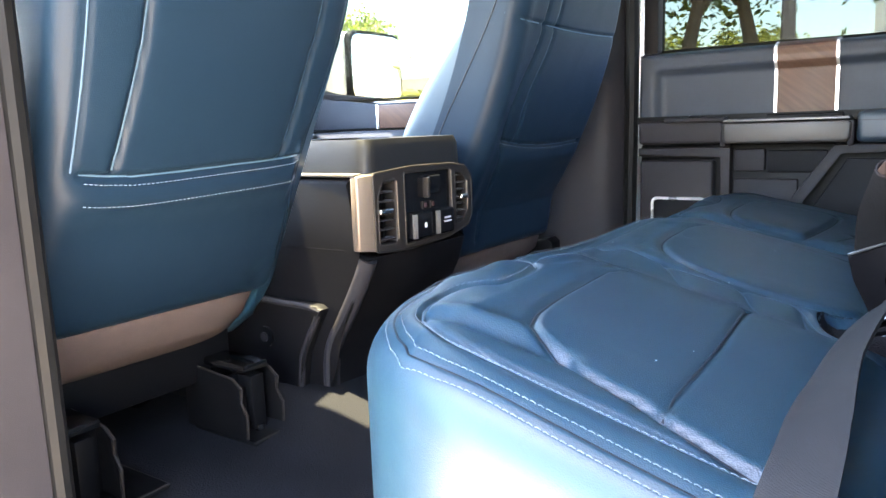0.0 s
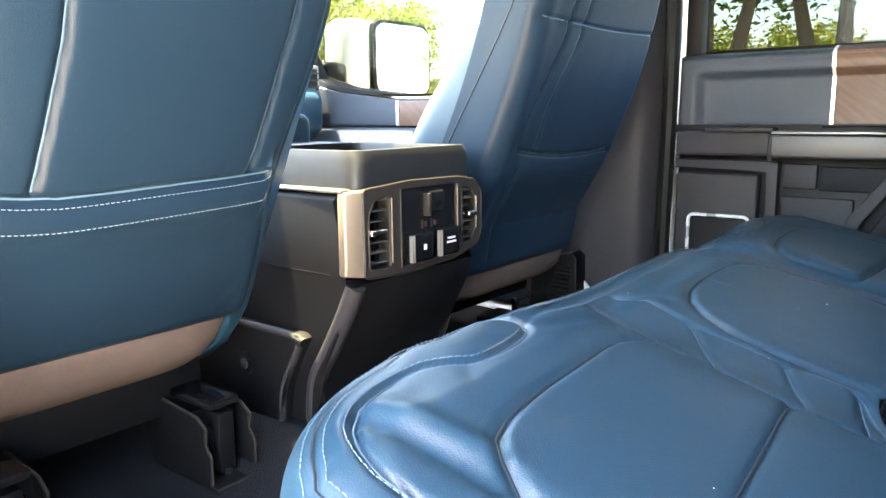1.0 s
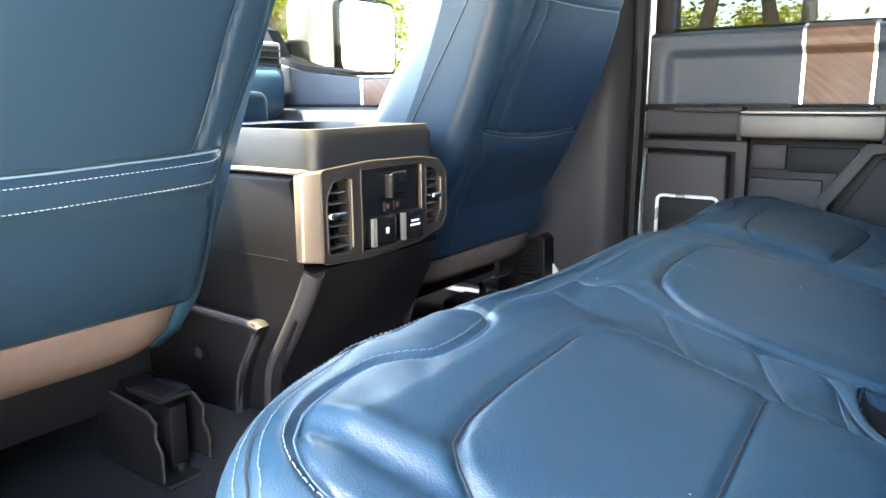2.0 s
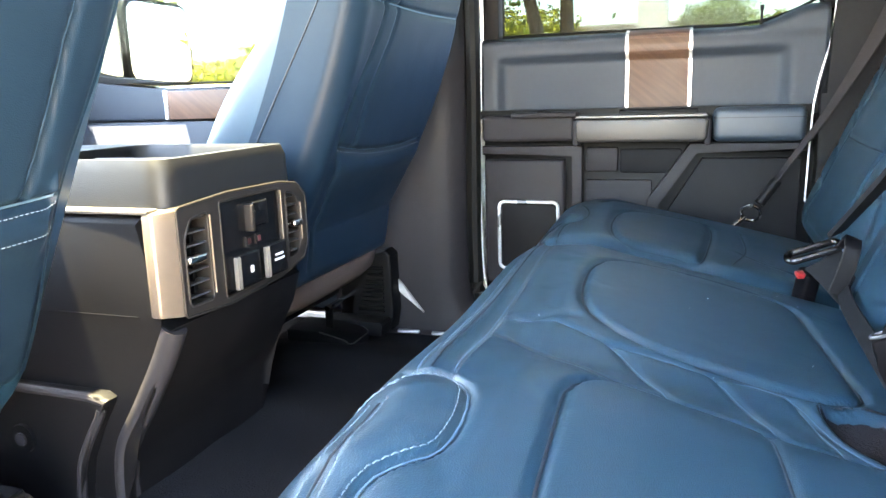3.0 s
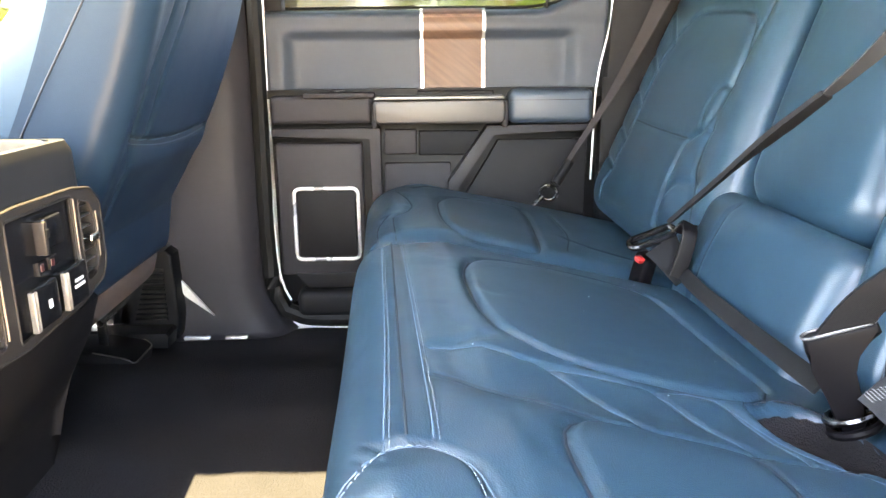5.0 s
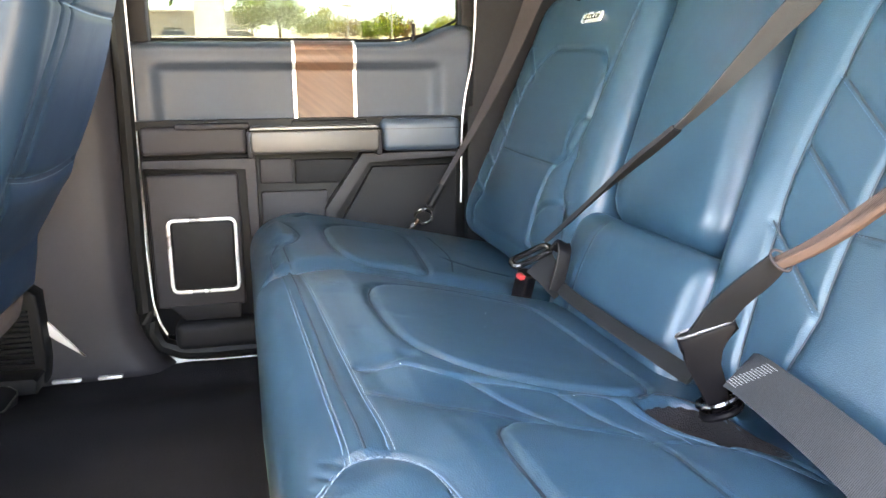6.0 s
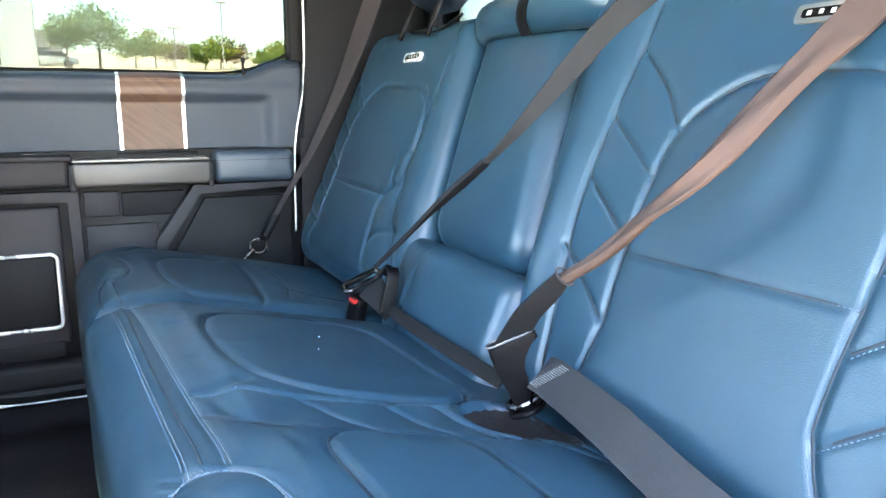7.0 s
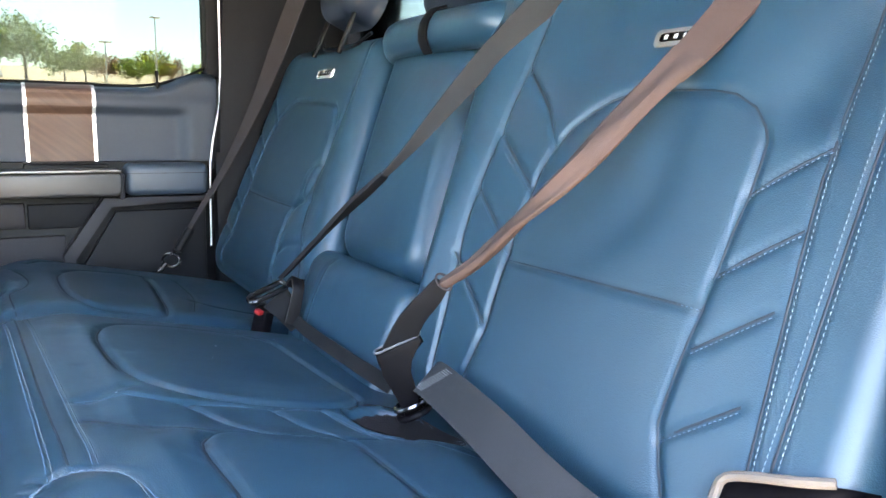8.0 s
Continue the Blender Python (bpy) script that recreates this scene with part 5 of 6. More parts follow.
    ribbon(bm, p, s, list(np.interp(np.linspace(0, 1, len(p)), [0, 0.35, 0.6, 0.8, 1], [0.050, 0.044, 0.026, 0.015, 0.012])), 0.0024)
    part("webbing", bm, DARK_BROWN_WEB, far, smooth=True)
    bm = bmesh.new()
    tube(bm, [(0.737, 0.232, 0.346), (0.727, 0.260, 0.305)], 0.009, 10)
    part("tongue_sleeve", bm, BLACK, far, smooth=True)
    bm = bmesh.new()
    tube(bm, [Vector((0.722, 0.274, 0.288)) + Vector((0.004 * math.cos(a), 0.016 * math.cos(a), 0.014 * math.sin(a))) for a in np.linspace(0, 2 * math.pi, 20)], 0.0034, 8)
    tube(bm, [(0.724, 0.283, 0.281), (0.718, 0.305, 0.262)], 0.0045, 8)
    part("tongue", bm, BUCKLE_STEEL, far, "dark steel tongue", smooth=True)


make_belts()


# ---- lint on the bench ----
def make_lint():
    rng = random.Random(9)
    bm = bmesh.new()
    for k in range(9):
        x, y = rng.uniform(-0.55, 0.20), rng.uniform(0.26, 0.50)
        c = Vector((x, y, float(cushion_top(np.array(y)) + cushion_drop(np.array(x))) + 0.0068))
        r = rng.uniform(0.0002, 0.0004)
        box(bm, c - Vector((r, r * 1.6, r)), c + Vector((r, r * 1.6, r * 0.6)))
    tagged(part("lint", bm, RIM), "white specks of lint on the blue cushion", "lint", kind="stuff")


make_lint()


# ---- front seats ----
FK = 0.48
FU, FN = 1 / math.hypot(1, FK), FK / math.hypot(1, FK)


def make_front_seat(cx, hw, label, sgn):
    """sgn: +1 where the console lies towards +x of the seat."""
    seat = thing("front_seat", label, "front seat", "front seats")
    # n points backwards, out of the seat's rear face
    low = 0.035 if sgn < 0 else 0.0
    lean = lambda w: 0.872 - 0.48 * (w - 0.447) + 0.55 * (w - 0.447) ** 2 - (4.5 * low * np.maximum(0, 0.31 - w) / 0.31)
    waist = 0.034 if sgn > 0 else 0.0
    place = lambda u, w, n: (u - sgn * waist * np.exp(-((w - 0.44) / 0.13) ** 2) * smooth01((sgn * (u - cx) / hw - 0.6) / 0.4), lean(w) - n * FU, w - n * FN)
    inner, outer = cx + sgn * hw, cx - sgn * hw
    q = Quilt()
    if sgn > 0:
        q.seam([(-0.262, 0.80), (-0.266, 0.62), (-0.276, 0.568), (-0.286, 0.487), (-0.291, 0.448)], 0.008)
        q.seam([(-0.495, 0.80), (-0.499, 0.598), (-0.505, 0.534), (-0.515, 0.445)], 0.007)
        q.seam([(outer + 0.026, 0.80), (outer + 0.026, 0.62), (outer + 0.025, 0.445)], 0.004)
        pocket = q.seam([(-0.248, 0.452), (-0.264, 0.446), (-0.383, 0.442), (-0.493, 0.438), (-0.548, 0.442)], 0.008, 0.006)
        q.dent([(-0.26, 0.420), (cx, 0.416), (-0.54, 0.416)], -0.006, 0.022)
        q.dent([(-0.245, 0.449), (-0.252, 0.456)], -0.006, 0.008)
    else:
        q.seam([(0.315, 0.80), (0.290, 0.635), (0.260, 0.545), (0.251, 0.489), (0.259, 0.446), (0.277, 0.402), (0.294, 0.334), (0.300, 0.25)], 0.008)
        q.seam([(0.370, 0.80), (0.332, 0.632), (0.308, 0.565), (0.296, 0.515), (0.304, 0.449)], 0.006)
        pocket = q.seam([(0.262, 0.446), (0.36, 0.437), (0.48, 0.434), (0.605, 0.437)], 0.009, 0.006)
        q.dent([(0.272, 0.416), (0.36, 0.412), (0.60, 0.412)], -0.005, 0.020)
        q.dent([(0.222, 0.72), (0.218, 0.50), (0.235, 0.30)], -0.006, 0.022)
    q.seam([(inner, 0.652), (cx, 0.648), (outer, 0.652)], 0.006, 0.007) if sgn < 0 else None
    q.dent([(inner - sgn * 0.05, 0.28), (inner - sgn * 0.02, 0.25)], 0.004, 0.02)
    v, f = pillow(cx, 0.5325 - low / 2, hw, 0.2875 + low / 2, (0.05, 0.05, 0.02, 0.02), 0.10, 0.026, q, place, 0.004, 0.008)
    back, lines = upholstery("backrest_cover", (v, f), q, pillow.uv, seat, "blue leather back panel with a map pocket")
    # the rear face takes the darkened leather, its shade painted in
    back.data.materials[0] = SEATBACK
    ride = rim_ride(cx, 0.5325 - low / 2, hw, 0.2875 + low / 2, (0.05, 0.05, 0.02, 0.02), 0.026, q, 0.008)
    # seams drawn pale, their highlight in the colour
    welts(lines, ride, place, back, wide=0.0011, material=SEAM_GLINT)
    off = lambda line, d: line + np.array([0, d])
    stitches("stitching", [off(pocket, -0.006), off(pocket, -0.027)] if sgn > 0 else [off(pocket, -0.004)], ride, place, back, length=0.0034, gap=0.0018, wide=0.00042, label="pale contrast stitching")
    # padded front half with side bolsters
    front = Quilt()
    taper = lambda w: 1 - 0.72 * smooth01((w - 0.40) / 0.42)
    bend = lambda u, w: u - sgn * waist * np.exp(-((w - 0.44) / 0.13) ** 2) * smooth01((sgn * (u - cx) / hw - 0.6) / 0.4)
    fplace = lambda u, w, n: (bend(u, w), lean(w) + (0.10 + n) * FU * taper(w), w + (0.10 + n) * FN * taper(w))
    front.dent([(cx, 0.25), (cx, 0.78)], 0.045, hw * 0.55)
    v, f = pillow(cx, 0.500, hw - 0.002, 0.315, (0.05,) * 4, 0.10, 0.045, front, lambda u, w, n: fplace(u, w, n + 0.085), 0.014)
    pad = link("backrest_pad", v, f, LEATHER, seat)
    bm = bmesh.new()
    ln = [Vector(tuple(float(t) for t in fplace(np.array(inner + sgn * 0.0005), np.array(w), -0.012))) for w in np.linspace(0.28, 0.76, 24)]
    tube(bm, ln, 0.0011, 6)
    part("piping", bm, WELT, pad, smooth=True)
    # hem below the cover
    bm = bmesh.new()
    V, F = [], []
    us = np.linspace(outer + sgn * 0.012, inner - sgn * 0.012, 22)
    for u in us:
        t = abs(u - cx) / hw
        for w, n in ((0.270, -0.014), (0.240, -0.005), (0.206 + 0.4 * low, -0.006), (0.170 + 0.9 * low, -0.018), (0.160 + low, -0.06)):
            x, y, z = place(u, w - low, n - 0.03 * t ** 6)
            V.append((x, y, z))
    for i in range(len(us) - 1):
        for k in range(4):
            F.append((i * 5 + k, i * 5 + k + 1, i * 5 + k + 6, i * 5 + k + 5))
    hem = link("hem", V, F, HEM, seat, "brown-grey cloth hem")
    hem.modifiers.new("thick", "SOLIDIFY").thickness = 0.004
    # side panel that wraps the hem's end
    if sgn > 0:
        ws = np.linspace(0.175, 0.80, 22)
        edge = [(lean(w) + 0.014 + (0.030 * max(0, (0.22 - w) / 0.045) if w < 0.22 else 0), w) for w in ws]
        outline = edge + [(y + 0.105 * float(taper(w)), w) for y, w in edge[::-1]]
        xa, xb = sorted((inner - sgn * 0.020, inner + sgn * 0.003))
        bm = plate(outline, "x", xa, xb, 0.007, 3)
        for vert in bm.verts:
            vert.co.x -= waist * math.exp(-((vert.co.z - 0.44) / 0.13) ** 2)
        part("side_panel", bm, LEATHER, seat, "blue leather side panel", smooth=True)
    # head rest
    v, f = pillow(cx, 0.93, hw * 0.62, 0.085, 0.04, 0.09, 0.04, Quilt(), lambda u, w, n: place(u, w, n - 0.05), 0.014, 0.01, back=True)
    link("headrest", v, f, LEATHER, seat)
    # cushion and its base
    bm = boxes(((cx - hw, 1.08, 0.16), (cx + hw, 1.52, 0.33)), bevel=0.045, seg=4)
    part("cushion", bm, LEATHER, seat, "blue leather cushion", smooth=True)
    part("seat_pan", boxes(((cx - hw + 0.03, 1.06, 0.12), (cx + hw - 0.03, 1.45, 0.20)), bevel=0.01), BLACK, seat, smooth=True)
    for s in (-1, 1) if sgn > 0 else ():
        x = cx + s * (hw - 0.06)
        rail = part("rail", boxes(((x - 0.022, 0.985, 0.085), (x + 0.022, 1.45, 0.125)), bevel=0.006), BLACK, seat, smooth=True)
        part("rail_web", boxes(((x - 0.012, 0.972, 0.06), (x + 0.012, 1.07, 0.140)), bevel=0.003), BLACK, rail, smooth=True)
        foot = [(0.962, 0.055), (0.960, 0.092), (0.972, 0.108), (0.968, 0.128), (0.985, 0.140), (1.09, 0.150), (1.09, 0.055)]
        for xa in (x - 0.036, x + 0.030):
            web = part("riser_plate", plate(foot, "x", xa, xa + 0.006, 0.0015), BLACK, rail, smooth=True)
            # thin paler bar for the glint along the plate's edge
            part("edge_glint", tube(bmesh.new(), [(xa + 0.003, y - 0.0006, z) for y, z in foot[:6]], 0.0019, 8), BEZEL, web, smooth=True)
        part("riser_web", boxes(((x - 0.032, 1.000, 0.055), (x + 0.032, 1.008, 0.140)), bevel=0.002), BLACK, rail, smooth=True)
        base = part("foot_plate", boxes(((x - 0.036, 0.945, 0.050), (x + 0.085, 1.075, 0.057)), bevel=0.003), BLACK, rail, smooth=True)
        # foot plate rim, its shine built as a paler bar
        part("edge_glint", tube(bmesh.new(), [(x - 0.036, 0.946, 0.0555), (x + 0.084, 0.946, 0.0555), (x + 0.084, 1.07, 0.0555)], 0.0016, 6), BEZEL, base, smooth=True)
        part("bolt", tube(bmesh.new(), [(x, 0.975, 0.056), (x, 0.975, 0.066)], 0.007, 6), GLOSS, rail)
        part("rail_cap", boxes(((x - 0.022, 0.972, 0.146), (x + 0.022, 1.08, 0.158)), bevel=0.004), GLOSS, rail, smooth=True)
    bm = bmesh.new()
    tube(bm, curve([(cx - 0.012, 1.24, 0.05), (cx - 0.012, 1.20, 0.072), (cx + 0.0, 1.185, 0.082), (cx + 0.045, 1.18, 0.084), (cx + 0.088, 1.185, 0.082), (cx + 0.098, 1.20, 0.072), (cx + 0.098, 1.24, 0.05)], 0.01), 0.007, 8)
    part("adjust_bar", bm, GLOSS, seat, smooth=True)
    # plastic shield at the inner lower corner
    sh = [(0.965, 0.205), (0.968, 0.180), (0.99, 0.150), (1.30, 0.165), (1.30, 0.26), (1.05, 0.26)]
    xa, xb = sorted((inner - sgn * 0.006, inner + sgn * 0.008))
    if sgn < 0:
        part("side_shield", plate(sh, "x", xa, xb, 0.004), BLACK, seat, smooth=True)
    return seat


def make_adjuster():
    """Ribbed side cover and low floor bracket beside the far front seat."""
    boot = thing("side_cover", "black ribbed plastic cover on the floor beside the seat", "cover")
    part("core", plate([(0.986, 0.02), (0.980, 0.06), (0.984, 0.186), (0.996, 0.196), (1.10, 0.170), (1.11, 0.02)], "x", 0.690, 0.742, 0.005, 3), BLACK, boot, smooth=True)
    for k in range(11):
        z = 0.058 + 0.0098 * k
        part("rib", boxes(((0.682, 1.000, z), (0.692, 1.062 - 0.003 * k, z + 0.0058)), bevel=0.002), RUBBER, boot)
    part("ledge", plate([(0.990, 0.02), (0.986, 0.044), (0.992, 0.050), (1.12, 0.052), (1.12, 0.02)], "x", 0.640, 0.694, 0.004), BLACK, boot, smooth=True)
    br = thing("floor_bracket", "low black plastic floor bracket under the seat", "bracket")
    part("base", plate([(1.020, 0.008), (1.016, 0.030), (1.030, 0.040), (1.085, 0.052), (1.16, 0.054), (1.16, 0.008)], "x", 0.545, 0.642, 0.005, 3), BLACK, br, smooth=True)
    # pale line round the base for its lit edges
    rim = curve([(0.546, 1.085, 0.053), (0.546, 1.032, 0.041), (0.552, 1.017, 0.031), (0.60, 1.016, 0.030), (0.634, 1.017, 0.031), (0.641, 1.032, 0.041)], 0.006)
    part("base_glint", tube(bmesh.new(), rim, 0.0014, 6), SLAT, br, smooth=True)
    part("bar", tube(bmesh.new(), [(0.576, 1.08, 0.0945), (0.703, 1.08, 0.096)], 0.006, 10), CHROME, br, "bright steel bar", smooth=True)
    for xb in (0.585, 0.690):
        part("bar_post", boxes(((xb, 1.074, 0.03), (xb + 0.008, 1.090, 0.098)), bevel=0.002), BLACK, br, smooth=True)


make_adjuster()
make_front_seat(-0.395, 0.188, "blue leather front seat with map pocket and pale stitching", 1)
make_front_seat(0.415, 0.225, "blue leather front seat beyond the console", -1)


# ---- centre console ----
def make_console():
    con = thing("centre_console", "charcoal centre console with rear air vents", "console")
    side = [(0.876, 0.408), (0.876, 0.293), (0.856, 0.288), (0.870, 0.245), (0.903, 0.189), (0.926, 0.152), (0.935, 0.116), (0.937, 0.06), (1.72, 0.06), (1.72, 0.408)]
    bm = plate(side, "x", -0.132, 0.142, 0.010, 3)
    part("body", bm, CONSOLE, con, smooth=True)
    # lid box on top with an open tray
    bm = bmesh.new()
    rings = []
    for hx, hy, cy, z, r in ((0.127, 0.172, 1.030, 0.406, 0.020), (0.126, 0.171, 1.030, 0.450, 0.020), (0.122, 0.167, 1.030, 0.462, 0.018), (0.112, 0.110, 0.984, 0.462, 0.014), (0.109, 0.107, 0.984, 0.457, 0.012), (0.107, 0.105, 0.984, 0.408, 0.012)):
        rings.append([bm.verts.new((a + 0.012, c + cy, z)) for a, c in rounded_rect(hx, hy, (0.02,) * 4, 0, 0.012)])
    n0 = len(rings[0])
    for r0, r1 in zip(rings, rings[1:]):
        n1 = len(r1)
        for k in range(n0):
            a0, a1 = r0[k * len(r0) // n0], r0[(k + 1) * len(r0) // n0 % len(r0)]
            b0, b1 = r1[k * n1 // n0], r1[(k + 1) * n1 // n0 % n1]
            q = list(dict.fromkeys((a0, a1, b1, b0)))
            if len(q) > 2:
                bm.faces.new(q)
    part("top_box", bm, BOXGREY, con, "charcoal upper box with an open tray", smooth=True, angle=50)
    part("tray_floor", boxes(((-0.098, 0.876, 0.409), (0.121, 1.092, 0.414))), BLACK, con)
    part("tray_divider", boxes(((0.028, 0.880, 0.41), (0.036, 1.085, 0.452)), bevel=0.002), BOXGREY, con, smooth=True)
    part("armrest_lid", boxes(((-0.140, 1.204, 0.43), (0.132, 1.50, 0.512)), bevel=0.018, seg=4), LEATHER, con, "blue leather armrest lid", smooth=True)
    # rear bezel wrapping the corner
    out = [(-0.112, 0.296), (-0.112, 0.4125), (-0.02, 0.418), (0.09, 0.416), (0.131, 0.410), (0.151, 0.392), (0.151, 0.327), (0.139, 0.308), (0.08, 0.296), (-0.03, 0.290)]
    left_vent = blunt([(-0.104, 0.306), (-0.104, 0.378), (-0.092, 0.398), (-0.062, 0.402), (-0.062, 0.304)], 0.006)
    right_vent = blunt([(0.100, 0.314), (0.100, 0.402), (0.122, 0.398), (0.134, 0.384), (0.134, 0.332), (0.124, 0.317)], 0.006)
    panel = blunt([(-0.040, 0.298), (-0.040, 0.409), (0.086, 0.409), (0.086, 0.304)], 0.004)
    con.location.y = 0.020
    bezel = part("bezel", holed(blunt(out, 0.006), (left_vent, right_vent, panel), 0.850, 0.890), BEZEL, con, "satin pewter vent bezel")
    for ring in (left_vent, right_vent, panel, blunt(out, 0.006)):
        pts = [(x, 0.8505, z) for x, z in ring]
        part("bezel_lip", tube(bmesh.new(), pts + pts[:2], 0.0016, 8), BEZEL, bezel, smooth=True)
    # thin pale bars for the highlights inside the vent edges
    for x0, x1, z0, z1 in ((-0.0605, -0.0585, 0.310, 0.398), (0.0865, 0.0885, 0.312, 0.406), (0.1345, 0.1365, 0.334, 0.384)):
        part("lip_highlight", boxes(((x0, 0.8478, z0), (x1, 0.851, z1)), bevel=0.0008), SUNLIT_BEZEL, bezel, "pale lip with the highlight in its colour")
    # bezel corner, coloured as if the sun fell on it
    bm = bmesh.new()
    lo = [(-0.110, 0.8497, 0.2965), (-0.1345, 0.8640, 0.300), (-0.1345, 0.876, 0.300), (-0.110, 0.893, 0.2965)]
    hi = [(-0.110, 0.8497, 0.412), (-0.1345, 0.8640, 0.409), (-0.1345, 0.876, 0.409), (-0.110, 0.893, 0.412)]
    lo, hi = [bm.verts.new(p) for p in lo], [bm.verts.new(p) for p in hi]
    bm.faces.new(lo[::-1]), bm.faces.new(hi)
    for k in range(4):
        bm.faces.new((lo[k], lo[(k + 1) % 4], hi[(k + 1) % 4], hi[k]))
    bmesh.ops.bevel(bm, geom=bm.edges[:], offset=0.003, segments=2, profile=0.5, affect="EDGES")
    part("bezel_corner", bm, SUNLIT_BEZEL, bezel, smooth=True)
    part("side_seam", boxes(((-0.1332, 0.895, 0.2975), (-0.1315, 1.30, 0.3000))), BLACK, con)
    # added pale strip in place of sunlight on the ledge
    part("ledge_highlight", boxes(((-0.1345, 0.868, 0.4085), (-0.1165, 1.24, 0.4135)), bevel=0.002), SILVER, con, "pale strip for the sunlight along the ledge", smooth=True)
    for ring in (left_vent, right_vent):
        part("vent_opening", plate(ring, "y", 0.872, 0.880), RUBBER, bezel)
    part("control_panel", plate(panel, "y", 0.8535, 0.860), GLOSS, bezel, "gloss black panel with sockets")
    for x0, x1, za, zb, tab in ((-0.103, -0.063, 0.313, 0.397, (-0.104, -0.074)), (0.101, 0.133, 0.322, 0.394, (0.112, 0.134))):
        for k in range(7):
            z = za + (zb - za) * k / 6
            bm = boxes(((x0 + (0.004 if k == 6 else 0.0), 0.8535, z - 0.0011), (x1, 0.868, z + 0.0011)), bevel=0.0006)
            part("slat", bm, SLAT, bezel)
        xm = (x0 + x1) / 2
        part("slat_bar", boxes(((xm - 0.001, 0.859, za), (xm + 0.001, 0.869, zb))), BLACK, bezel)
        zc = za + (zb - za) * 0.5
        part("vent_tab", boxes(((tab[0], 0.8440, zc - 0.0045), (tab[1], 0.858, zc + 0.0045)), bevel=0.003, seg=3), CHROME, bezel, "chrome vent tab", smooth=True)
    # sockets with flaps, lamps
    top_flap = part("socket_flap", boxes(((0.018, 0.8440, 0.370), (0.050, 0.8545, 0.401)), bevel=0.003, seg=3), GLOSS, bezel, smooth=True)
    part("flap_edge", boxes(((0.012, 0.8425, 0.366), (0.0185, 0.8545, 0.398)), bevel=0.002), BEZEL, top_flap, "bright flap tab", smooth=True)
    part("flap_notch", boxes(((0.0115, 0.8405, 0.383), (0.017, 0.8420, 0.391)), bevel=0.0005), RUBBER, top_flap)
    for k in range(2):
        lamp = part("indicator", boxes(((0.008 + 0.021 * k, 0.8515, 0.348), (0.026 + 0.021 * k, 0.8540, 0.360)), bevel=0.001), GLOSS, bezel)
        part("lens", boxes(((0.012 + 0.021 * k, 0.8508, 0.3505), (0.018 + 0.021 * k, 0.8518, 0.3575)), bevel=0.0004), DIM_RED, lamp, "dim red lamp")
        part("lamp_edge", boxes(((0.0078 + 0.021 * k, 0.8510, 0.348), (0.0092 + 0.021 * k, 0.8540, 0.360))), BEZEL, lamp)
    for x0 in (-0.028, 0.034):
        flap = part("socket_flap", boxes(((x0, 0.8405, 0.304), (x0 + 0.048, 0.8545, 0.345)), bevel=0.0035, seg=3), GLOSS, bezel, smooth=True)
        for dx in (0.0, 0.0046):
            part("flap_edge", boxes(((x0 - 0.002 + dx, 0.8385, 0.305), (x0 + 0.0002 + dx, 0.8445, 0.343)), bevel=0.0008), SILVER, flap, "bright flap edge", smooth=True)
    part("print_bar", boxes(((-0.003, 0.8398, 0.320), (0.003, 0.8404, 0.328))), GREY_INK, bezel)
    part("print_bar", boxes(((0.052, 0.8398, 0.328), (0.070, 0.8404, 0.331))), GREY_INK, bezel)
    part("print_bar", boxes(((0.050, 0.8398, 0.322), (0.072, 0.8404, 0.325))), GREY_INK, bezel)
    # side kick panel and its fastener
    kick = [(0.935, 0.208), (0.943, 0.194), (0.960, 0.166), (0.978, 0.130), (0.984, 0.095), (0.986, 0.065), (1.20, 0.065), (1.20, 0.214), (0.945, 0.214)]
    part("kick_panel", plate(kick, "x", -0.152, -0.130, 0.005, 3), CONSOLE, con, smooth=True)
    # rounded edges of the leg and of the kick panel, highlights painted in paler taupe
    leg = curve([(-0.1195, 0.862, 0.287), (-0.1195, 0.883, 0.245), (-0.1195, 0.916, 0.189), (-0.1195, 0.939, 0.152), (-0.1195, 0.948, 0.116), (-0.1195, 0.950, 0.064)], 0.010)
    part("edge_highlight", tube(bmesh.new(), leg, 0.0142, 14), TAUPE, con, "rounded edge with its highlight in taupe", smooth=True)
    lip = curve([(-0.1475, 1.19, 0.2105), (-0.1475, 0.960, 0.2095), (-0.1475, 0.946, 0.197), (-0.1475, 0.964, 0.166), (-0.1475, 0.982, 0.130), (-0.1475, 0.988, 0.095), (-0.1475, 0.990, 0.068)], 0.01)
    part("edge_highlight", tube(bmesh.new(), lip, 0.0055, 10), TAUPE, con, smooth=True)
    bm = bmesh.new()
    tube(bm, [(-0.156, 1.058, 0.152), (-0.150, 1.058, 0.152)], 0.017, 20)
    fast = part("fastener", bm, BLACK, con, smooth=True)
    bm = bmesh.new()
    tube(bm, [(-0.158, 1.058, 0.152), (-0.155, 1.058, 0.152)], 0.008, 14)
    part("fastener_cap", bm, TAUPE, fast, smooth=True)
    return con


make_console()


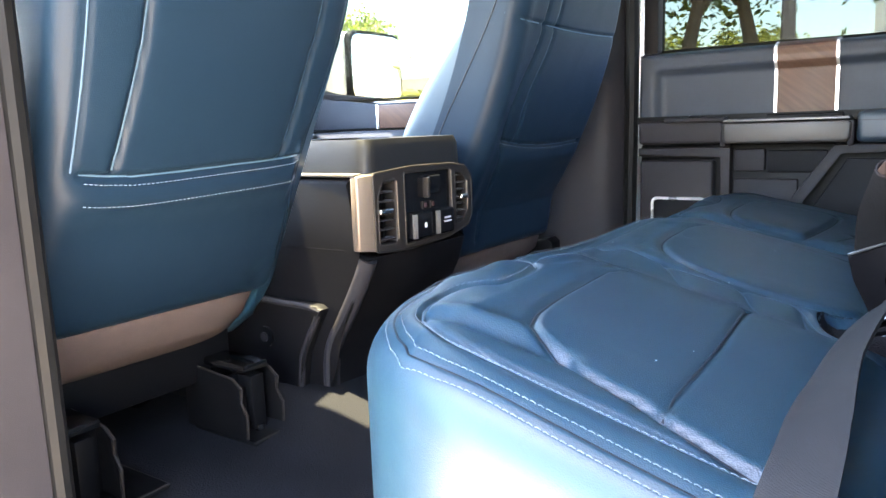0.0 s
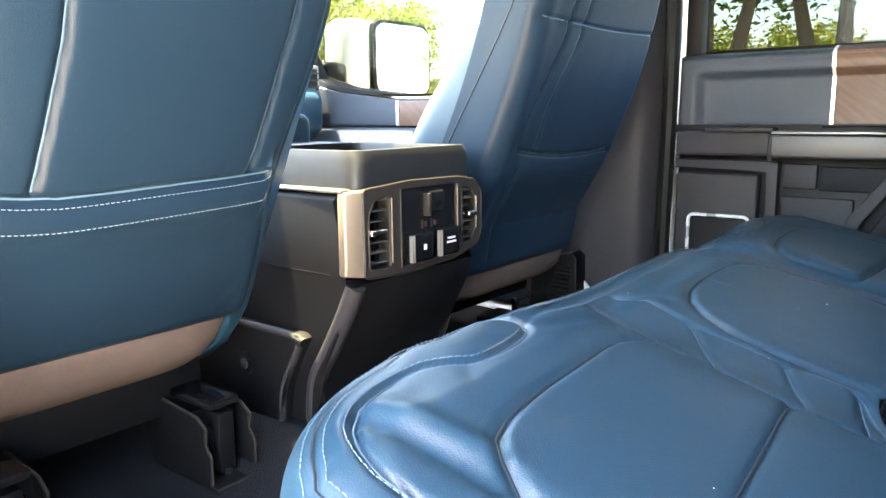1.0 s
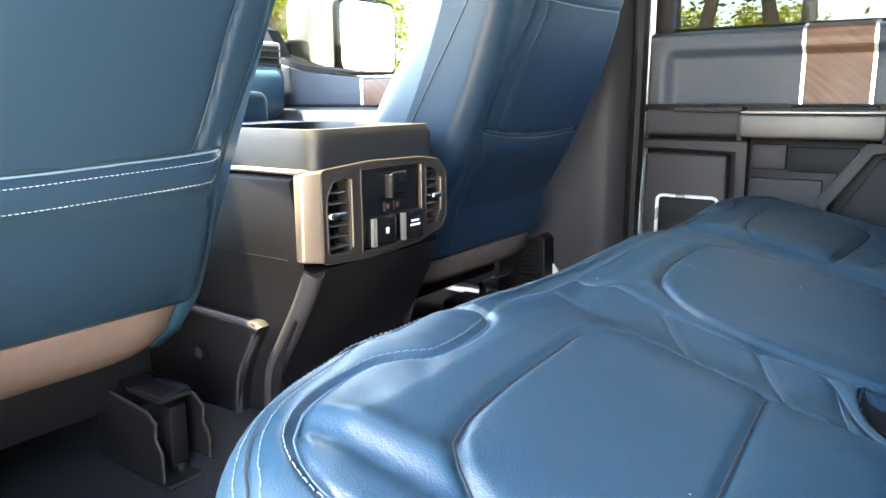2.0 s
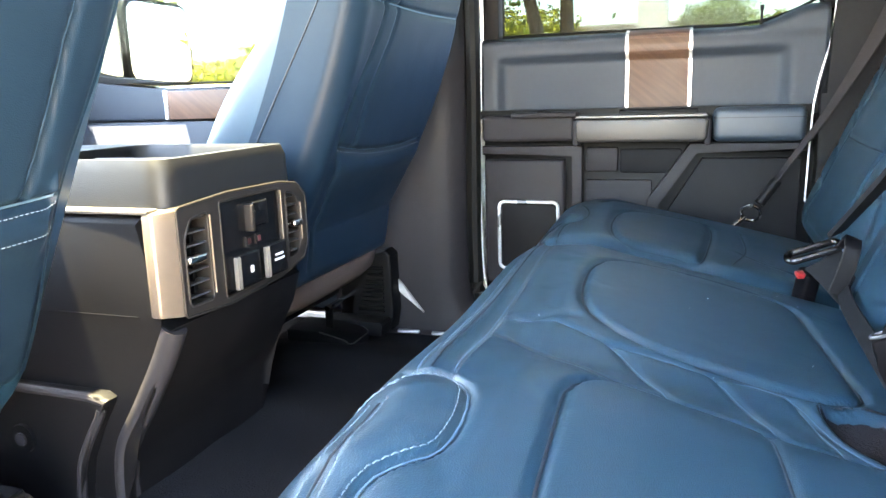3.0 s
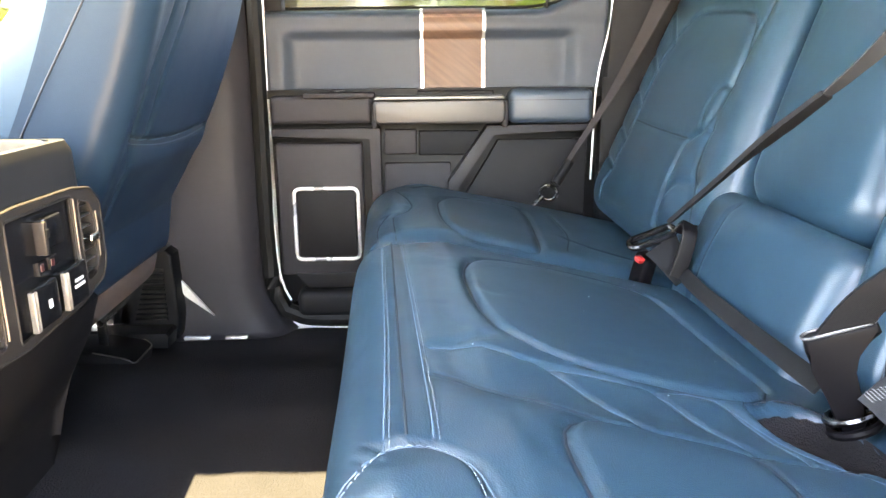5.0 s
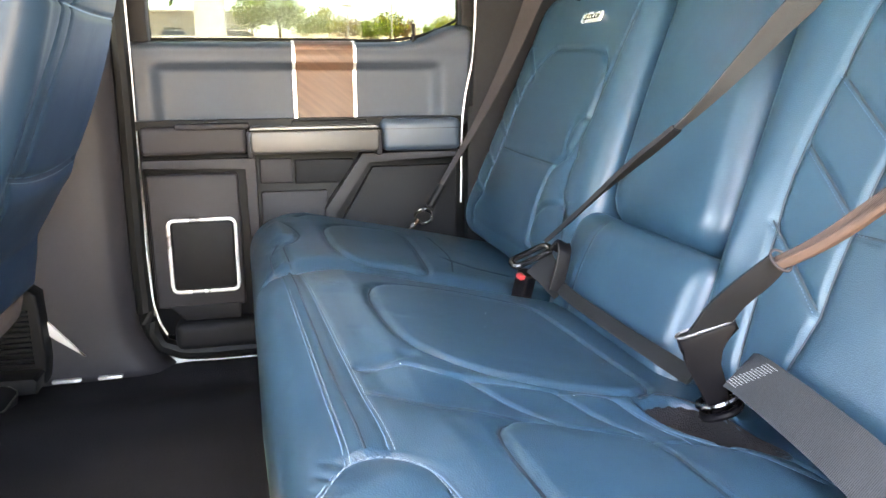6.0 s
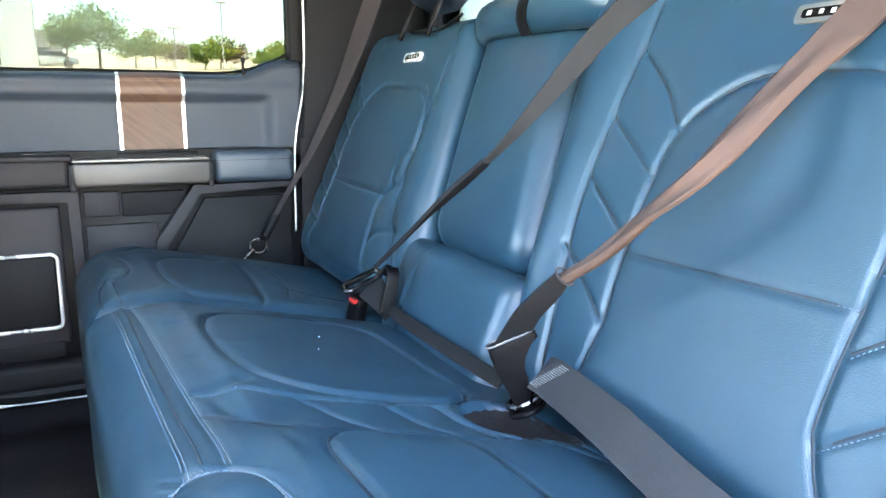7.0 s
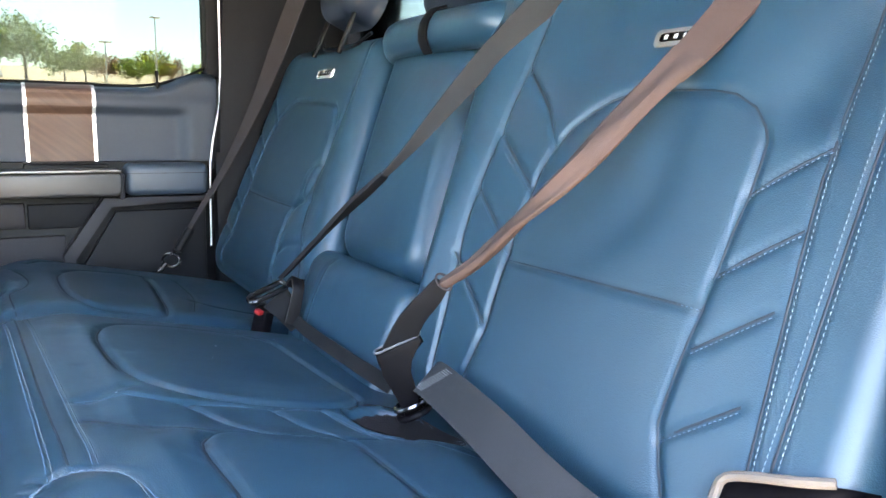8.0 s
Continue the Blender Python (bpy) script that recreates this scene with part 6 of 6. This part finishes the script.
# ---- front of the cab ----
def make_front():
    dash = thing("dashboard", "blue-grey dashboard with an air vent", "dashboard")
    part("top_pad", boxes(((-0.72, 1.86, 0.44), (0.78, 2.32, 0.60)), bevel=0.05, seg=4), LEATHER, dash, smooth=True)
    part("lower", boxes(((-0.70, 1.92, 0.10), (0.76, 2.30, 0.46)), bevel=0.03, seg=3), CHAR, dash, smooth=True)
    vent = part("vent", boxes(((0.62, 1.90, 0.49), (0.78, 1.96, 0.66)), bevel=0.014, seg=3), CHAR, dash, smooth=True)
    part("vent_ring", boxes(((0.625, 1.893, 0.495), (0.775, 1.902, 0.655)), bevel=0.004), SILVER, vent, smooth=True)
    part("vent_opening", boxes(((0.635, 1.890, 0.505), (0.765, 1.895, 0.645)), bevel=0.001), RUBBER, vent)
    for k in range(7):
        part("slat", boxes(((0.637, 1.880, 0.512 + 0.0195 * k), (0.763, 1.892, 0.517 + 0.0195 * k))), TAUPE, vent)
    fd = thing("front_door", "closed front passenger door with wood trim", "door")
    part("panel", boxes(((0.80, 1.10, 0.02), (0.89, 2.20, 0.475)), bevel=0.01), SLATE, fd, smooth=True)
    up = [(1.10, 0.476), (1.10, 0.548), (1.62, 0.552), (1.84, 0.575), (2.20, 0.66), (2.20, 0.476)]
    part("upper_panel", plate(up, "x", 0.80, 0.89, 0.010, 3), SLATE, fd, smooth=True)
    part("wood_inlay", boxes(((0.796, 1.42, 0.478), (0.81, 1.60, 0.546)), bevel=0.003), WOOD, fd, "brown wood veneer inlay", smooth=True)
    part("trim_strip", boxes(((0.794, 1.60, 0.478), (0.81, 1.61, 0.548)), bevel=0.002), RIM, fd, smooth=True)
    sill = [(1.10, 0.548), (1.10, 0.563), (1.62, 0.567), (1.84, 0.592), (2.18, 0.685), (2.18, 0.64), (1.84, 0.572)]
    part("sill_pad", plate(sill, "x", 0.81, 0.90, 0.005), CHAR, fd, smooth=True)
    sail = [(1.93, 0.60), (1.99, 0.70), (2.06, 0.72), (2.18, 0.68), (2.18, 0.64), (2.0, 0.60)]
    part("sail_panel", plate(sail, "x", 0.815, 0.865, 0.006), BLACK, fd, smooth=True)
    bm = bmesh.new()
    tube(bm, [(0.84, 2.22, 0.62), (0.835, 2.02, 0.84), (0.80, 1.74, 1.14)], 0.035, 10)
    part("a_pillar", bm, CHAR, fd, smooth=True)
    part("window_glass", boxes(((0.872, 1.08, 0.56), (0.876, 2.16, 1.10))), GLASS, fd).visible_shadow = False
    mir = thing("side_mirror", "large white towing mirror outside the front door", "mirror")
    part("housing", boxes(((0.985, 1.968, 0.575), (1.37, 2.11, 0.825)), bevel=0.045, seg=5), PAINT, mir, "white painted shell", smooth=True)
    outline = [(1.225 + a, 0.698 + c) for a, c in rounded_rect(0.150, 0.126, (0.045,) * 4, 0, 0.02)]
    part("frame", plate(outline, "y", 1.950, 1.978, 0.006, 3), BLACK, mir, smooth=True)
    face = [(1.225 + a, 0.698 + c) for a, c in rounded_rect(0.138, 0.114, (0.038,) * 4, 0, 0.02)]
    part("mirror_glass", plate(face, "y", 1.946, 1.952, 0.001), MIRROR, mir, "mirror glass", smooth=True)
    part("arm", boxes(((0.89, 1.99, 0.60), (1.0, 2.07, 0.68)), bevel=0.02, seg=3), BLACK, mir, smooth=True)


make_front()


# ---- outside ----
def tree(x, y, h, crown, seed, trunks=1, leaf=0.10, count=1600, material=None, low=0.32):
    rng = random.Random(seed)
    z0 = ground_z(x)
    t = thing("tree", "leafy spring tree with several limbs", "tree", "trees")
    bm = bmesh.new()
    tips = []
    for k in range(trunks):
        a = rng.uniform(0, 6.28)
        bx, by = x + 0.25 * k * math.cos(a), y + 0.25 * k * math.sin(a)
        lean = 0.10 * h * (k > 0)
        top = Vector((bx + lean * math.cos(a), by + lean * math.sin(a), z0 + h * 0.42))
        tube(bm, [(bx, by, z0 - 0.05), ((bx + top.x) / 2 + 0.1 * rng.uniform(-1, 1), (by + top.y) / 2, z0 + h * 0.2), top], 0.028 * h, 8, 0.6)
        for b in range(5):
            c = a + b * 1.3 + rng.uniform(-0.3, 0.3)
            r = crown * rng.uniform(0.45, 0.8)
            tip = top + Vector((r * math.cos(c), r * math.sin(c), h * rng.uniform(0.12, 0.42)))
            mid = top.lerp(tip, 0.5) + Vector((0, 0, 0.05 * h))
            tube(bm, [top - Vector((0, 0, 0.05 * h)), mid, tip], 0.013 * h, 6, 0.3)
            tips += [tip, mid]
    part("trunk", bm, BARK, t, smooth=True)
    V, F = [], []
    centre = Vector((x, y, z0 + h * 0.66))
    for k in range(26):
        a, b = rng.uniform(0, 6.28), rng.uniform(-0.9, 1)
        tips.append(centre + Vector((crown * 0.75 * math.cos(a) * math.sqrt(1 - b * b * 0.9), crown * 0.75 * math.sin(a) * math.sqrt(1 - b * b * 0.9), h * 0.30 * b)))
    for i in range(count):
        c = rng.choice(tips)
        s = crown * 0.30
        p = c + Vector((rng.gauss(0, s * 0.6), rng.gauss(0, s * 0.6), rng.gauss(0, s * 0.45)))
        if p.z < z0 + h * low:
            continue
        u = Vector((rng.gauss(0, 1), rng.gauss(0, 1), rng.gauss(0, 0.6))).normalized()
        w = u.cross(Vector((rng.gauss(0, 1), rng.gauss(0, 1), rng.gauss(0, 1)))).normalized()
        l = leaf * rng.uniform(0.6, 1.5)
        o = len(V)
        V += [p - u * l, p + w * l * 0.5, p + u * l, p - w * l * 0.5]
        F.append((o, o + 1, o + 2, o + 3))
    link("crown", V, F, material or LEAF, t, smooth=False)
    return t


def hedge(x0, y0, x1, y1, h, seed, material):
    rng = random.Random(seed)
    V, F = [], []
    for i in range(int(200 * math.hypot(x1 - x0, y1 - y0) ** 0.8)):
        t = rng.random()
        lump = 0.75 + 0.25 * math.sin(t * 37 + seed)
        p = Vector((x0 + (x1 - x0) * t + rng.gauss(0, 0.4), y0 + (y1 - y0) * t + rng.gauss(0, 0.4), 0))
        p.z = ground_z(p.x) + h * lump * rng.random() ** 0.7
        u = Vector((rng.gauss(0, 1), rng.gauss(0, 1), rng.gauss(0, 1))).normalized()
        w = u.cross(Vector((rng.gauss(0, 1), rng.gauss(0, 1), rng.gauss(0, 1)))).normalized()
        l = 0.2 * rng.uniform(0.6, 1.5)
        o = len(V)
        V += [p - u * l, p + w * l * 0.6, p + u * l, p - w * l * 0.6]
        F.append((o, o + 1, o + 2, o + 3))
    return tagged(link("shrubs", V, F, material, smooth=False), "row of yellow-green shrubs", "shrubs", kind="stuff")


def car(x, y, yaw, material, label):
    c = thing("parked_car", label, "car", "parked cars")
    z = ground_z(x)
    m = pose(x, y, z, 0, 0, yaw)
    def add(name, bm, material, parent, lab="", smooth=True):
        bmesh.ops.transform(bm, matrix=m, verts=bm.verts)
        return part(name, bm, material, parent, lab, smooth)
    side = [(-2.2, 0.35), (-2.25, 0.75), (-2.0, 0.92), (-1.1, 0.98), (1.2, 1.0), (2.1, 0.85), (2.25, 0.6), (2.2, 0.35)]
    add("body", plate([(a, b) for a, b in side], "y", -0.88, 0.88, 0.06, 2), material, c)
    cabin = [(-1.5, 0.97), (-1.0, 1.42), (0.5, 1.45), (1.25, 0.98)]
    add("cabin", plate(cabin, "y", -0.74, 0.74, 0.05, 2), DARKGLASS, c)
    add("roof", boxes(((-0.95, -0.70, 1.40), (0.5, 0.70, 1.47)), bevel=0.03), material, c)
    for wx in (-1.4, 1.4):
        for wy in (-0.86, 0.86):
            bm = bmesh.new()
            tube(bm, [(wx, wy - 0.1, 0.32), (wx, wy + 0.1, 0.32)], 0.32, 18)
            w = add("wheel", bm, RUBBER, c)
            bm = bmesh.new()
            tube(bm, [(wx, wy - 0.11, 0.32), (wx, wy + 0.11, 0.32)], 0.19, 14)
            add("rim", bm, SILVER, w)
    return c


def make_outside():
    # trees seen through the rear door window
    tree(15.0, 5.6, 7.4, 3.6, 3, trunks=3, leaf=0.10, count=8000, low=0.20)
    tree(17.0, 3.4, 7.6, 3.4, 8, trunks=2, leaf=0.10, count=7000, low=0.22)
    tree(75.0, -1.6, 5.6, 2.7, 5, leaf=0.13, count=3600, low=0.12)
    tree(72.0, 1.0, 4.6, 1.7, 6, leaf=0.13, count=2000, low=0.15)
    for k in range(12):
        tree(84.0 + 4 * (k % 3), -5.2 - 2.3 * k, 3.2 + 0.7 * math.sin(k * 1.9) - 0.08 * k, 2.1, 20 + k, leaf=0.16, count=1300, material=(LEAF, LEAF_B, AUTUMN)[k % 3], low=0.05)
    for k in range(6):
        tree(43.0 + 3 * (k % 2), 9.0 + 2.1 * k, 3.4 + 0.5 * math.sin(k * 2.3), 2.0, 60 + k, leaf=0.16, count=1000, material=LEAF_B, low=0.08)
    # trees beyond the front door
    for k in range(8):
        tree(20 + 4.2 * k, 31.0 + 1.6 * k + 2 * math.sin(k * 2.1), 8.0 + 0.9 * math.sin(k), 3.8, 40 + k, leaf=0.17, count=3000, material=LEAF if k % 2 else LEAF_B)
    hedge(30.0, -12, 30.0, 16, 0.7, 4, LEAF_B)
    hedge(24, 27, 60, 42, 1.6, 7, LEAF_B)
    hedge(24.0, 5.2, 23.0, 17, 1.5, 9, LEAF_B)
    hedge(34.0, 7.0, 33.0, 24, 2.2, 13, LEAF)
    for k in range(6):
        car(13.5 + 2.6 * k, 15.2 + 2.1 * k, 62, PAINT, "white parked car in the sun")
    for k in range(5):
        car(74.0, 14.0 - 2.9 * k, 90, PAINT, "white parked car in front of the building")
    # long low building with dark bays
    b = thing("building", "long low tan building with dark bays", "building")
    gz = ground_z(85)
    part("wall", boxes(((85, 1.6, gz - 0.5), (99, 70, gz + 3.3)), bevel=0.05), WALL_T, b)
    part("roof", boxes(((84.7, 1.3, gz + 3.3), (99.3, 70.3, gz + 3.55)), bevel=0.03), CONCRETE, b)
    for k in range(20):
        part("bay", boxes(((84.93, 2.6 + 2.9 * k, gz - 0.3), (85.05, 4.2 + 2.9 * k, gz + 1.75))), DARKGLASS, b)
    # white sign column and lamp posts
    for x, y, h, w in ((26, 2.05, 4.0, 0.48),):
        s = thing("sign_column", "plain white sign column by the car park", "column")
        part("shaft", boxes(((x - w, y - w, ground_z(x)), (x + w, y + w, ground_z(x) + h)), bevel=0.03), PAINT, s)
    for x, y, h in ((70, -11.6, 6.0), (62, -6.6, 3.4), (80, -30, 6.5)):
        s = thing("lamp_post", "slim grey car park lamp post", "lamp post", "lamp posts")
        bm = bmesh.new()
        tube(bm, [(x, y, ground_z(x)), (x, y, ground_z(x) + h)], 0.07, 8, 0.7)
        part("pole", bm, CONCRETE, s)
        part("lamp_head", boxes(((x - 0.3, y - 0.45, ground_z(x) + h), (x + 0.3, y + 0.45, ground_z(x) + h + 0.12)), bevel=0.03), CONCRETE, s)


make_outside()
